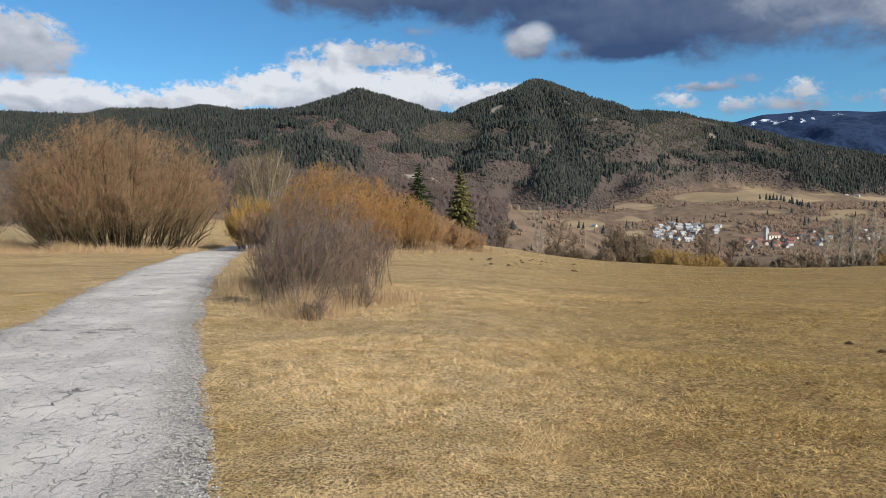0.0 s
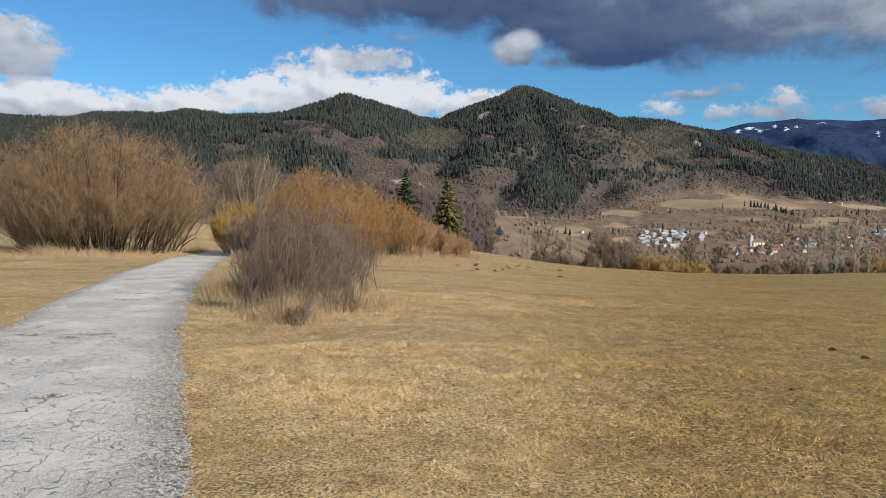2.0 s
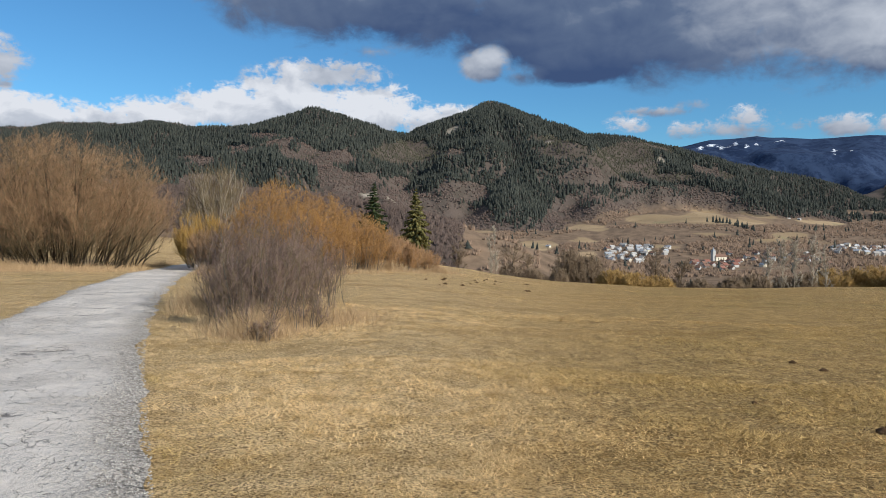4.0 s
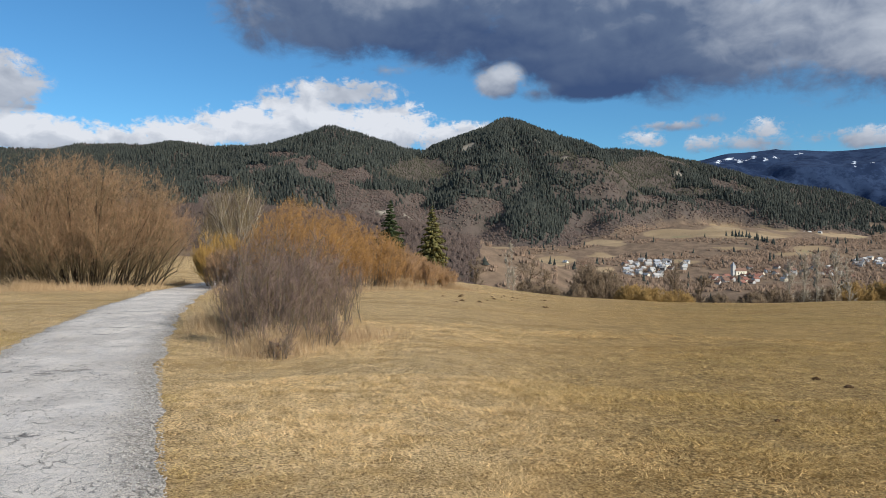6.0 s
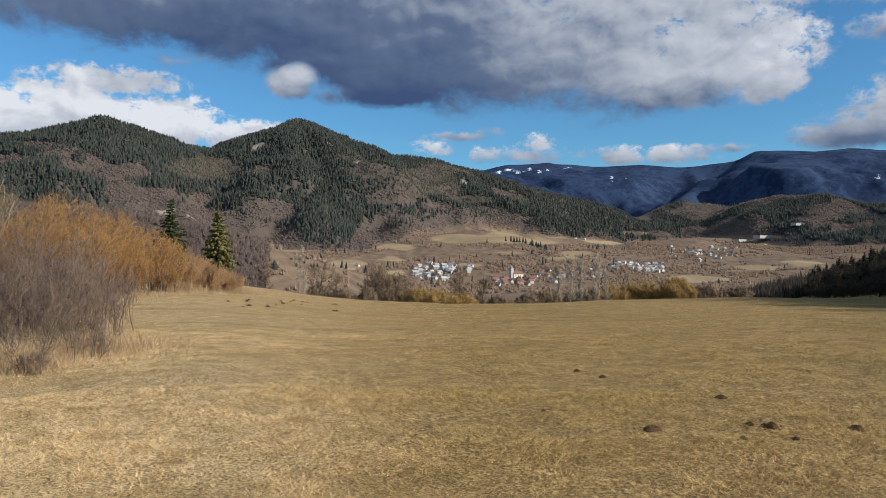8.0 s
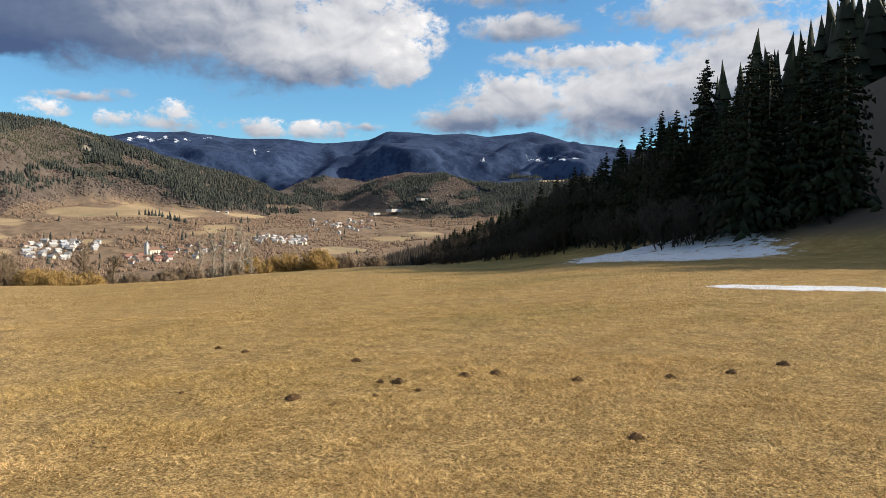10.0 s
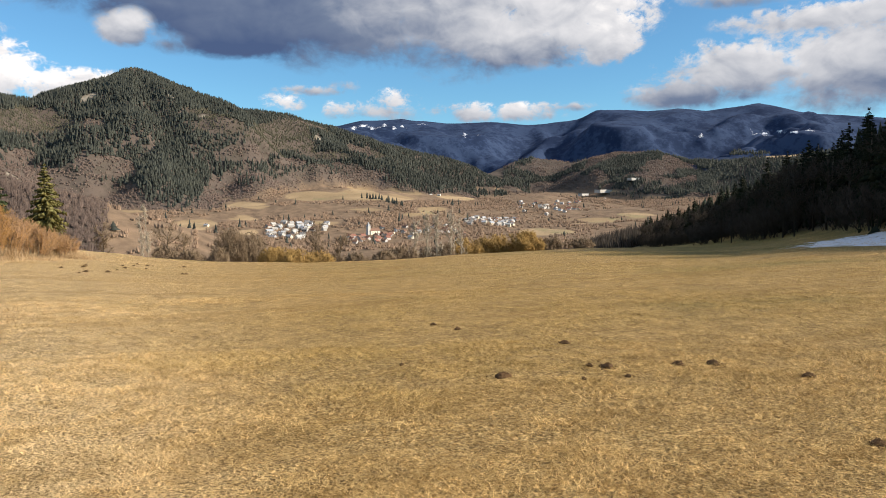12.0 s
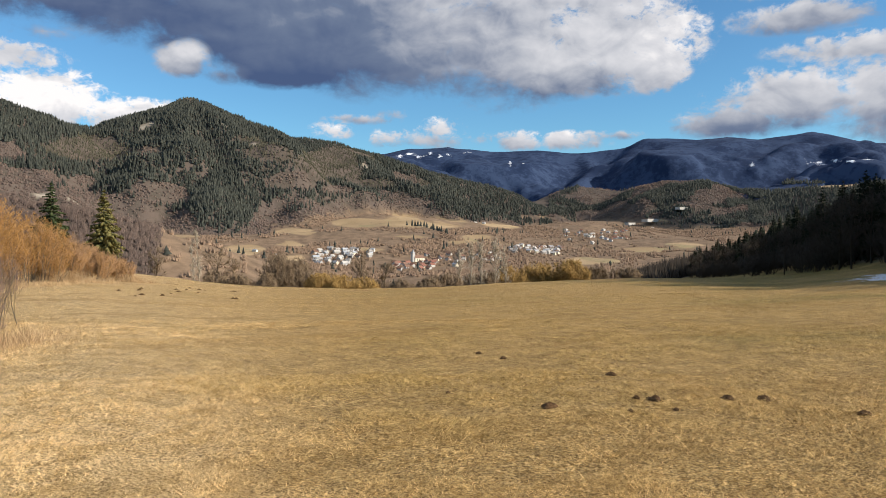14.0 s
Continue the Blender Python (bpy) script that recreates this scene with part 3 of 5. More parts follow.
def land(x, y):
    """Height and what covers the ground, at arrays of places."""
    x, y = np.asarray(x, dtype=float), np.asarray(y, dtype=float)
    r, az = np.hypot(x, y - 0.2), np.degrees(np.arctan2(x, y - 0.2))
    s, c = np.interp(az, S_AZ, S_VAL), np.interp(az, S_AZ, C_VAL)
    rr = np.minimum(r, 600)
    meadow = -(s * rr + c * rr * rr) + np.radians(np.interp(az, B_AZ, B_VAL)) * rr * smooth(r, 6, 45)
    # a grassy bank behind the bend of the lane, and soft swells across the meadow
    meadow = meadow + 1.7 * np.exp(-((x + 20.5) / 6.5) ** 2 - ((y - 60) / 8.0) ** 2)
    meadow = meadow + 0.22 * fbm(x * 0.35 + 50, y, 9.0, 2) * smooth(r, 10, 26) * smooth(az, -6, 6)
    meadow = meadow + 0.5 * fbm(x, y, 70, 3) * smooth(r, 25, 90) + 0.07 * fbm(x, y, 3.0, 3) + 0.03 * fbm(x, y, 0.5, 2) * (r < 60)
    right = smooth(az, 22, 38)
    floor = np.interp(r, V_R, V_LEFT) * (1 - right) + np.interp(r, V_R, V_RIGHT) * right
    floor = floor + (14 * fbm(x, y, 260, 4) + 5 * fbm(x, y, 90, 3)) * smooth(r, 500, 1000) + 26 * fbm(x + 40, y, 330, 3) * smooth(r, 1150, 1500)
    base = smax(meadow, floor, 2.0)
    w = 1 + 0.55 * fbm(x, y, 420, 4) + 0.25 * fbm(x + 900, y, 130, 3)
    hill = ridge(x, y, MAIN, 0.47, w)
    for line in SPURS:
        hill = smax(hill, ridge(x, y, line, 0.5, w), 7.0)
    wf = np.clip(1 + 0.9 * fbm(x, y, 560, 3) + 0.5 * fbm(x + 300, y, 190, 3), 0.6, 1.6)
    far = ridge(x, y, FAR_RIDGE, 0.4, wf)
    for line in FAR_SPURS:
        far = smax(far, ridge(x, y, line, 0.42, wf), 7.0)
    mid = np.maximum(ridge(x, y, MID_A, 0.36, w), ridge(x, y, MID_B, 0.36, w))
    left = ridge(x, y, NEAR_LEFT, 0.34, 1 + 0.3 * fbm(x, y, 120, 3))
    wood = smax(ridge(x, y, WOOD_HILL, 0.32, 1 + 0.2 * fbm(x, y, 60, 3)), ridge(x, y, HIGH_HILL, 0.55, 1 + 0.15 * fbm(x, y, 60, 3)), 1.0)
    rough = 9 * fbm(x, y, 110, 4) * smooth(r, 700, 1400) * (1 - 0.7 * smooth(r, 3200, 3800)) + 14 * fbm(x + 70, y, 420, 4) * smooth(r, 3300, 3900)
    tall = smax(smax(hill, mid, 5.0), far, 5.0) + rough
    h = smax(base, tall, 6.0)
    h = np.where((left > base - 15) & (r > 150), smax(h, left, 3.0), h)
    h = np.where((wood > base - 8) & (r > 40), smax(h, wood, 1.0), h)
    return dict(h=h, r=r, az=az, base=base, hill=hill, far=far, mid=mid, left=left, wood=wood, meadow=meadow, floor=floor)


def height(x, y):
    return float(land(np.array([x]), np.array([y]))["h"][0])


rows_r = list(0.5 * 1.022 ** np.arange(358))
while rows_r[-1] < 4940:
    rows_r.append(rows_r[-1] + 27)
rows_r = np.array(rows_r)
rows_az = np.radians(np.concatenate([np.arange(-60, 92, 0.36), np.arange(92, 300, 3.0)]))
rg, ag = np.meshgrid(rows_r, rows_az, indexing="ij")
gx, gy = (rg * np.sin(ag)).ravel(), (0.2 + rg * np.cos(ag)).ravel()
L = land(gx, gy)
nr, na = rg.shape
ids = np.arange(nr * na).reshape(nr, na)
nxt = np.roll(ids, -1, axis=1)
quads = np.stack([ids[:-1], ids[1:], nxt[1:], nxt[:-1]], axis=-1).reshape(-1, 4)
centre = nr * na
fan = np.stack([ids[0], nxt[0], np.full(na, centre)], axis=-1)
verts = np.concatenate([np.stack([gx, gy, L["h"]], axis=-1), [[0, 0.2, 0.0]]])
# vertex order so that the faces look up
ground_me = mesh_of("ground", verts, [quads[:, ::-1], fan[:, ::-1]], GROUND, flat=False)


def blot(x, y, az, r, wide, deep, turn=0.0):
    """1 in the middle of an oval patch on the land, 0 at its rim; wide across the line of sight, deep along it, in metres."""
    cx, cy = spot(az, r)
    a = radians(-az + turn)
    u, v = (x - cx) * math.cos(a) + (y - cy) * math.sin(a), -(x - cx) * math.sin(a) + (y - cy) * math.cos(a)
    return np.clip(1 - np.hypot(u / wide, v / deep), 0, 1)


def woodland(L, x, y):
    """How far hills rise out of the valley and meadow: where the woods stand."""
    main = smooth(np.maximum(L["hill"], L["mid"]) - L["base"] + 22 * fbm(x, y, 150, 3) + 30 * smooth(-L["az"], -18, -14) * smooth(L["r"], 1100, 1300), 4, 26)
    left = smooth(L["left"] - L["base"] + 6 * fbm(x, y, 50, 3), 0, 8) * (L["r"] > 150) * smooth(-L["az"], -5.8, -4.4)
    near = smooth(L["wood"] - L["base"] + 2.0 * fbm(x, y, 25, 3), 0.0, 2.2) * (L["r"] > 40)
    return main, left, near


# bearing, distance, half width and half depth in metres, turn
CLEARINGS = [(21.1, 2480, 26, 40, 10), (4.6, 2290, 30, 45, -30), (12.3, 2080, 22, 18, 0), (14.2, 1930, 36, 14, 0), (9.3, 2450, 14, 20, 0), (-2.3, 1640, 34, 26, 20), (-0.6, 1620, 20, 16, 0), (9.9, 2250, 10, 50, 30)]
SNOW = [(65.5, 56, 12, 18, 14), (76, 21.4, 4.6, 1.4, 3)]
# snow on the far ridge: bearing and elevation, half width and half height in degrees, lean
FAR_SNOW = [(23.9, 5.75, 0.5, 0.28, 0.3), (24.6, 5.95, 0.8, 0.2, 0.1), (25.4, 5.7, 0.5, 0.3, -0.2), (26.3, 5.95, 0.35, 0.35, 0.6), (27.1, 5.8, 0.3, 0.4, -0.7), (27.9, 5.9, 0.35, 0.3, -0.6), (29.5, 6.05, 0.7, 0.1, 0.0), (32.95, 5.15, 0.2, 0.42, -0.15), (34.2, 4.95, 0.14, 0.5, -0.9),
            (51.1, 4.8, 0.5, 0.28, 0.2), (52.3, 4.75, 0.4, 0.25, 0.0), (50.6, 4.55, 0.3, 0.15, 0.0), (53.9, 4.65, 0.4, 0.2, 0.0), (54.7, 4.8, 0.6, 0.28, 0.1), (55.6, 4.75, 0.6, 0.34, -0.1), (56.6, 4.85, 0.6, 0.2, 0.0), (57.6, 4.75, 0.5, 0.14, 0.0), (58.6, 4.8, 0.5, 0.12, 0.0), (59.6, 4.75, 0.4, 0.12, 0.0)]
main_w, left_w, near_w = woodland(L, gx, gy)
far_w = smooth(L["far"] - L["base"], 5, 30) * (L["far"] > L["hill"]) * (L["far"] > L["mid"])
bare = np.zeros_like(gx)
for a, r, wd, dp, tn in CLEARINGS:
    bare = np.maximum(bare, smooth(blot(gx, gy, a, r, wd, dp, tn) * (1 + 1.2 * fbm(gx, gy, 30, 3)), 0.2, 0.4))
snow = np.zeros_like(gx)
for a, r, wd, dp, tn in SNOW:
    snow = np.maximum(snow, np.clip(blot(gx, gy, a, r, wd, dp, tn) * 2.0, 0, 1))
seen = np.degrees(np.arctan2(L["h"] - 1.5, np.maximum(L["r"], 1.0)))
for a, e, wa, we, lean in FAR_SNOW:
    u, v = L["az"] - a - lean * (seen - e), seen - e
    snow = np.maximum(snow, np.clip(1.35 * (1 - np.hypot(u / wa, v / we)), 0, 1) * (L["r"] > 3300))
# open fields on the valley floor: bearing and elevation from the lookout, half width and half height in degrees
FIELDS = [(20.6, 0.2, 2.6, 0.55), (24.0, 0.4, 2.8, 0.62), (27.8, 0.3, 3.2, 0.6), (32.0, 0.1, 2.6, 0.4), (15.1, -0.45, 2.0, 0.42), (11.2, -1.9, 2.2, 0.6), (24.0, -0.7, 2.4, 0.25), (18.5, -1.2, 1.8, 0.3), (29.5, -0.75, 2.0, 0.22), (21.8, -1.75, 1.6, 0.25), (14.5, -1.5, 1.8, 0.25), (16.0, -2.4, 1.4, 0.3), (7.2, -0.85, 1.6, 0.25), (35.6, 0.75, 1.8, 0.2), (22.6, -1.2, 1.5, 0.3), (19.3, -0.9, 1.2, 0.3),
          (28.0, -1.1, 1.6, 0.22), (40.2, -2.6, 2.6, 0.42), (42.6, -1.8, 2.4, 0.28), (46.0, -1.2, 2.6, 0.25), (44.2, 0.5, 2.4, 0.25), (48.0, 0.1, 1.8, 0.2), (41.0, -0.2, 1.4, 0.15), (9.0, -2.9, 1.6, 0.3), (6.5, -3.2, 1.6, 0.5), (53.0, 3.0, 2.0, 0.3), (56.5, 3.2, 2.4, 0.2)]


def rise(L):
    """The elevation of the ground as seen from the lookout, in degrees."""
    return np.degrees(np.arctan2(L["h"] - 1.5, np.maximum(L["r"], 1.0)))


def ovals(L, spots):
    """1 in the middle of ovals of bearing and elevation, 0 at their rims."""
    el, out = rise(L), np.zeros_like(L["r"])
    px, py = L["r"] * np.sin(np.radians(L["az"])), L["r"] * np.cos(np.radians(L["az"]))
    az = L["az"] + 1.9 * fbm(px + 70, py, 190, 4)
    el = el + 0.3 * fbm(px, py + 90, 260, 4)
    for a, e, wa, we in spots:
        out = np.maximum(out, np.clip(1 - np.hypot((az - a) / wa, (el - e) / we), 0, 1))
    return out


open_fields = ovals(L, FIELDS) * smooth(L["r"], 500, 700)
one = np.zeros(1)
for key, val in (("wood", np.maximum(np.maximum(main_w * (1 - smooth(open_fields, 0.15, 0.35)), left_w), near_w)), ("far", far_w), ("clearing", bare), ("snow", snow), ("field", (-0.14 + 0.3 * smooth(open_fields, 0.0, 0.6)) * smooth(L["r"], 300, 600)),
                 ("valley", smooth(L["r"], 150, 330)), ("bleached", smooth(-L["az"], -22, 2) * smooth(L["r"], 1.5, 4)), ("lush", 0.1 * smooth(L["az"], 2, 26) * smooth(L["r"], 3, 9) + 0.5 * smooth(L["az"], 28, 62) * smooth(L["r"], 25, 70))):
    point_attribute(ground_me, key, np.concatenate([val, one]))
ground = tagged(new("ground", ground_me), "dry yellow winter meadow falling to a valley under wooded mountains", "ground", kind="structure")

# ---- road ----
LEFT_EDGE = [(-1.0, -24.0), (-2.2, -16.0), (-3.3, -8.0), (-4.1, 0.0), (-5.0, 5.0), (-6.15, 9.55), (-6.95, 12.1), (-8.8, 18.2), (-10.7, 25.7), (-12.6, 35.2), (-13.5, 44.0), (-13.2, 54.0), (-11.5, 66.0)]
RIGHT_EDGE = [(4.2, -24.0), (2.7, -16.0), (1.2, -8.0), (0.0, 0.0), (-1.8, 5.0), (-3.35, 9.2), (-4.3, 12.2), (-6.15, 18.4), (-8.1, 25.9), (-10.2, 35.0), (-11.2, 44.5), (-10.7, 54.0), (-9.0, 66.0)]


# broken spots in the surface: place, half length across the lane, half width
SCARS = [(-4.63, 9.63, 0.34, 0.16), (-4.85, 9.35, 0.2, 0.2), (-6.28, 15.43, 0.5, 0.16), (-6.12, 14.22, 0.36, 0.13), (-7.82, 19.7, 0.6, 0.16), (-8.2, 19.2, 0.4, 0.14), (-3.3, 6.05, 0.2, 0.1), (-5.5, 9.5, 0.3, 0.12)]


def along(line, t):
    """A smooth line through the points, at t from 0 to 1."""
    p = np.array(line)
    k = np.linspace(0, 1, len(p))
    fine = np.linspace(0, 1, 400)
    out = []
    for i in (0, 1):
        v = np.interp(fine, k, p[:, i])
        v = np.convolve(np.pad(v, 20, mode="edge"), np.ones(41) / 41, mode="valid")
        out.append(np.interp(t, fine, v))
    return np.stack(out, axis=-1)


def build_road():
    n, m = 1100, 33
    t = np.linspace(0.02, 0.99, n)
    le, re = along(LEFT_EDGE, t), along(RIGHT_EDGE, t)
    rag = lambda p, k: 0.2 * fbm(p[:, 0] + k, p[:, 1], 0.9, 4)[:, None]
    side = (re - le) / np.linalg.norm(re - le, axis=1)[:, None]
    le, re = le + side * rag(le, 40), re + side * rag(re, 90)
    u = np.linspace(0, 1, m)
    p = le[:, None, :] * (1 - u)[None, :, None] + re[:, None, :] * u[None, :, None]
    x, y = p[..., 0].ravel(), p[..., 1].ravel()
    e = np.abs(np.tile(u, n) * 2 - 1)
    scar = np.zeros_like(x)
    for sx, sy, sl, sw in SCARS:
        v = ((x - sx) * 0.32 - (y - sy) * 0.95), ((x - sx) * 0.95 + (y - sy) * 0.32)
        scar = np.maximum(scar, np.clip(1 - np.hypot(v[0] / sw, v[1] / sl), 0, 1))
    z = land(x, y)["h"] + 0.045 - 0.05 * e ** 6 + 0.012 * fbm(x, y, 0.6, 3) - 0.02 * scar
    ids = np.arange(n * m).reshape(n, m)
    q = np.stack([ids[:-1, :-1], ids[:-1, 1:], ids[1:, 1:], ids[1:, :-1]], axis=-1).reshape(-1, 4)
    me = mesh_of("road", np.stack([x, y, z], axis=-1), [q], ASPHALT, flat=False)
    point_attribute(me, "edge", e)
    point_attribute(me, "across", np.tile(u, n))
    point_attribute(me, "scar", scar)
    return tagged(new("road", me), "narrow cracked pale grey asphalt lane with crumbling gravel edges", "road", kind="structure")


road = build_road()


def off_road(x, y, gap=0.0):
    """True where a place lies outside the lane."""
    t = np.linspace(0, 1, 400)
    le, re = along(LEFT_EDGE, t), along(RIGHT_EDGE, t)
    rag_l = 0.2 * fbm(le[:, 0] + 40, le[:, 1], 0.9, 4)
    rag_r = 0.2 * fbm(re[:, 0] + 90, re[:, 1], 0.9, 4)
    xl, xr = np.interp(y, le[:, 1], le[:, 0] + rag_l), np.interp(y, re[:, 1], re[:, 0] + rag_r)
    return (x < xl - gap) | (x > xr + gap) | (y > 65)

# ---- shoots, bushes and trees ----
def bezier(c, t):
    t = t[:, None]
    return c[:, 0] * (1 - t) ** 2 + 2 * c[:, 1] * t * (1 - t) + c[:, 2] * t * t


def tangent(c, t):
    t = t[:, None]
    d = 2 * (1 - t) * (c[:, 1] - c[:, 0]) + 2 * t * (c[:, 2] - c[:, 1])
    return d / (np.linalg.norm(d, axis=1)[:, None] + 1e-9)


def sprout(rng, curves, per, t0, t1, lo, hi, spread, up, bend=0.12):
    """Side shoots on curves (n, 3, 3): per of them on each, between t0 and t1 along it, lo to hi metres long."""
    n = len(curves) * per
    src = np.repeat(np.arange(len(curves)), per)
    t = rng.uniform(t0, t1, n)
    p = bezier(curves[src], t)
    d = tangent(curves[src], t) + rng.normal(0, spread, (n, 3)) + np.array([0, 0, up])
    d /= np.linalg.norm(d, axis=1)[:, None] + 1e-9
    ln = rng.uniform(lo, hi, n) * (1.15 - 0.4 * t)
    e = p + d * ln[:, None]
    m = (p + e) / 2 + rng.normal(0, bend, (n, 3)) * ln[:, None] - np.array([0, 0, up * 0.12]) * ln[:, None]
    return np.stack([p, m, e], axis=1)


def tubes(curves, r0, r1, segs=3, sides=3):
    """Tapered three-sided shoots along curves: verts and faces. segs 1: a plain spike."""
    n = len(curves)
    r0 = np.broadcast_to(np.asarray(r0, dtype=float), (n,))
    axis = curves[:, 2] - curves[:, 0]
    ref = np.where(np.abs(axis[:, 2:3]) > 0.7 * np.linalg.norm(axis, axis=1)[:, None], [[1.0, 0.2, 0]], [[0, 0.1, 1.0]])
    a = np.cross(axis, ref)
    a /= np.linalg.norm(a, axis=1)[:, None] + 1e-9
    b = np.cross(axis, a)
    b /= np.linalg.norm(b, axis=1)[:, None] + 1e-9
    ang = np.arange(sides) * 2 * math.pi / sides
    ring = a[:, None] * np.cos(ang)[None, :, None] + b[:, None] * np.sin(ang)[None, :, None]
    verts = []
    for k in range(segs):
        t = k / segs
        rad = r0 * (1 - t) + r0 * r1 * t
        verts.append(bezier(curves, np.full(n, t))[:, None] + ring * rad[:, None, None])
    verts.append(curves[:, 2:3])
    v = np.concatenate(verts, axis=1)
    per = segs * sides + 1
    base = (np.arange(n) * per)[:, None]
    quads, tris = [], []
    for k in range(segs - 1):
        for s in range(sides):
            s2 = (s + 1) % sides
            quads.append(np.concatenate([base + k * sides + s, base + k * sides + s2, base + (k + 1) * sides + s2, base + (k + 1) * sides + s], axis=1))
    for s in range(sides):
        tris.append(np.concatenate([base + (segs - 1) * sides + s, base + (segs - 1) * sides + (s + 1) % sides, base + segs * sides], axis=1))
    return v.reshape(-1, 3), [np.concatenate(quads) if quads else np.zeros((0, 4), int), np.concatenate(tris)]


def tube_mesh(name, curves, r0, r1, mat, segs=3):
    v, f = tubes(curves, r0, r1, segs)
    return mesh_of(name, v, f, mat)


def dome_stems(rng, count, radius, tall, foot, low):
    """Stems that rise from a small foot and fan out to a round crown, whose middle stands at low times its height."""
    a = rng.uniform(0, 2 * math.pi, count)
    th = np.arccos(1 - rng.uniform(0.0, 1.3, count))
    q = th / 1.9
    base = np.stack([np.cos(a) * foot * q, np.sin(a) * foot * q, np.full(count, -0.08)], axis=-1)
    sc = rng.uniform(0.62, 0.93, count)
    end = np.stack([np.cos(a) * np.sin(th) * radius * sc, np.sin(a) * np.sin(th) * radius * sc, tall * low + np.cos(th) * tall * (1 - low) * sc], axis=-1)
    mid = base * 0.45 + end * 0.55 + np.stack([np.zeros(count), np.zeros(count), np.full(count, 0.08 * tall)], axis=-1) + rng.normal(0, 0.035 * tall, (count, 3))
    return np.stack([base, mid, end], axis=1)


def trim(curves, radius, tall, low, rng, ragged=0.05):
    """Keep shoots within a rough round crown, with a ragged outline."""
    e = curves[:, 2]
    dz = (e[:, 2] - tall * low) / np.where(e[:, 2] > tall * low, tall * (1 - low), tall * low * 1.3)
    d = np.sqrt((e[:, 0] ** 2 + e[:, 1] ** 2) / radius ** 2 + dz ** 2)
    az = np.arctan2(e[:, 1], e[:, 0])
    lump = 1 + 0.05 * np.sin(az * 5 + dz * 3) + 0.04 * np.sin(az * 11 - dz * 7)
    keep = (d < lump * (1 + rng.normal(-0.01, ragged, len(e)))) & (e[:, 2] > 0.01 * tall)
    return curves[keep]


def bush(name, place, radius, tall, mats, label, category="bush", seed=1, stems=30, per=(6, 6, 6), thick=0.03, twig=0.006, foot=0.25, spread=0.35, up=0.35, shoot=0.2, single=True, low=0.42, skirt=0.0, turn=0.0, group="", ragged=0.05, bend=0.12, clear=0.0):
    """A bare many-stemmed bush: stems that fork, and a crown of branches and fine twigs. mats: stems, branches, twigs."""
    rng = np.random.RandomState(seed)
    x, y = place
    root = empty(name, pose(x, y, height(x, y), 0, 0, turn), label, category, group)
    st = dome_stems(rng, stems, radius, tall, radius * foot, low)
    if skirt:
        sk = dome_stems(rng, int(stems * skirt), radius * 0.95, tall * 0.42, radius * foot, 0.35)
        st = np.concatenate([st, sk])
    br = trim(sprout(rng, st, per[0], 0.06, 0.97, 0.2 * tall, 0.42 * tall, spread, up * 0.7, bend), radius, tall, low, rng, ragged)
    b2 = trim(sprout(rng, br, per[1], 0.1, 1.0, 0.12 * tall, 0.26 * tall, spread * 1.15, up, bend), radius, tall, low, rng, ragged)
    tw = trim(sprout(rng, b2, per[2], 0.1, 1.0, shoot * 0.5 * tall, shoot * tall, spread * 1.1, up * 1.1, bend), radius, tall, low, rng, ragged)
    tw = tw[tw[:, 2, 2] > clear * tall * rng.uniform(0.4, 1.5, len(tw))]
    rad = thick * rng.uniform(0.5, 1.2, len(st))
    pieces = [tubes(br, thick * 0.3, 0.4, 2), tubes(b2, max(thick * 0.13, twig), 0.5, 1)]
    if single:
        for k in range(len(st)):
            part_np("stem", tube_mesh("stem", st[k:k + 1], rad[k:k + 1], 0.3, mats[0], 5), root)
    else:
        pieces.append(tubes(st, rad, 0.3, 4))
    tagged(part_np("branchwork", mesh_joined("branchwork", pieces, mats[1]), root), kind="stuff")
    tagged(part_np("crown", tube_mesh("crown", tw, twig, 0.5, mats[2], 1), root), kind="stuff")
    return root


def bare_tree(name, place, tall, wide, mats, label, seed=1, trunk=0.18, twig=0.012, limbs=26, per=(8, 9), group="", poplar=False):
    rng = np.random.RandomState(seed)
    x, y = place
    root = empty(name, pose(x, y, height(x, y), 0, 0, rng.uniform(0, 360)), label, "tree", group)
    top = np.array([[[0, 0, -0.3], [rng.normal(0, 0.03 * tall), rng.normal(0, 0.03 * tall), tall * 0.5], [rng.normal(0, 0.03 * tall), rng.normal(0, 0.03 * tall), tall * 0.97]]])
    lim = sprout(rng, top, limbs, 0.12 if poplar else 0.2, 0.92, 0.5 * wide, (0.7 if poplar else 0.95) * wide, 0.55 if poplar else 0.8, 0.5 if poplar else 0.15)
    br = sprout(rng, lim, per[0], 0.25, 1.0, 0.16 * wide, 0.5 * wide, 0.45, 0.3)
    tw = sprout(rng, br, per[1], 0.15, 1.0, 0.1 * wide, 0.28 * wide, 0.5, 0.3)
    part_np("trunk", tube_mesh("trunk", top, trunk, 0.3, mats[0], 5), root)
    tagged(part_np("crown", mesh_joined("crown", [tubes(lim, trunk * 0.33, 0.35, 3), tubes(br, trunk * 0.12, 0.4, 2), tubes(tw, twig, 0.5, 1)], mats[1]), root), kind="stuff")
    return root


def mesh_joined(name, pieces, mat):
    vs, quads, tris, off = [], [], [], 0
    for v, f in pieces:
        vs.append(v)
        for a in f:
            if len(a):
                (quads if a.shape[1] == 4 else tris).append(a + off)
        off += len(v)
    return mesh_of(name, np.concatenate(vs), [np.concatenate(quads) if quads else np.zeros((0, 4), int), np.concatenate(tris) if tris else np.zeros((0, 3), int)], mat)


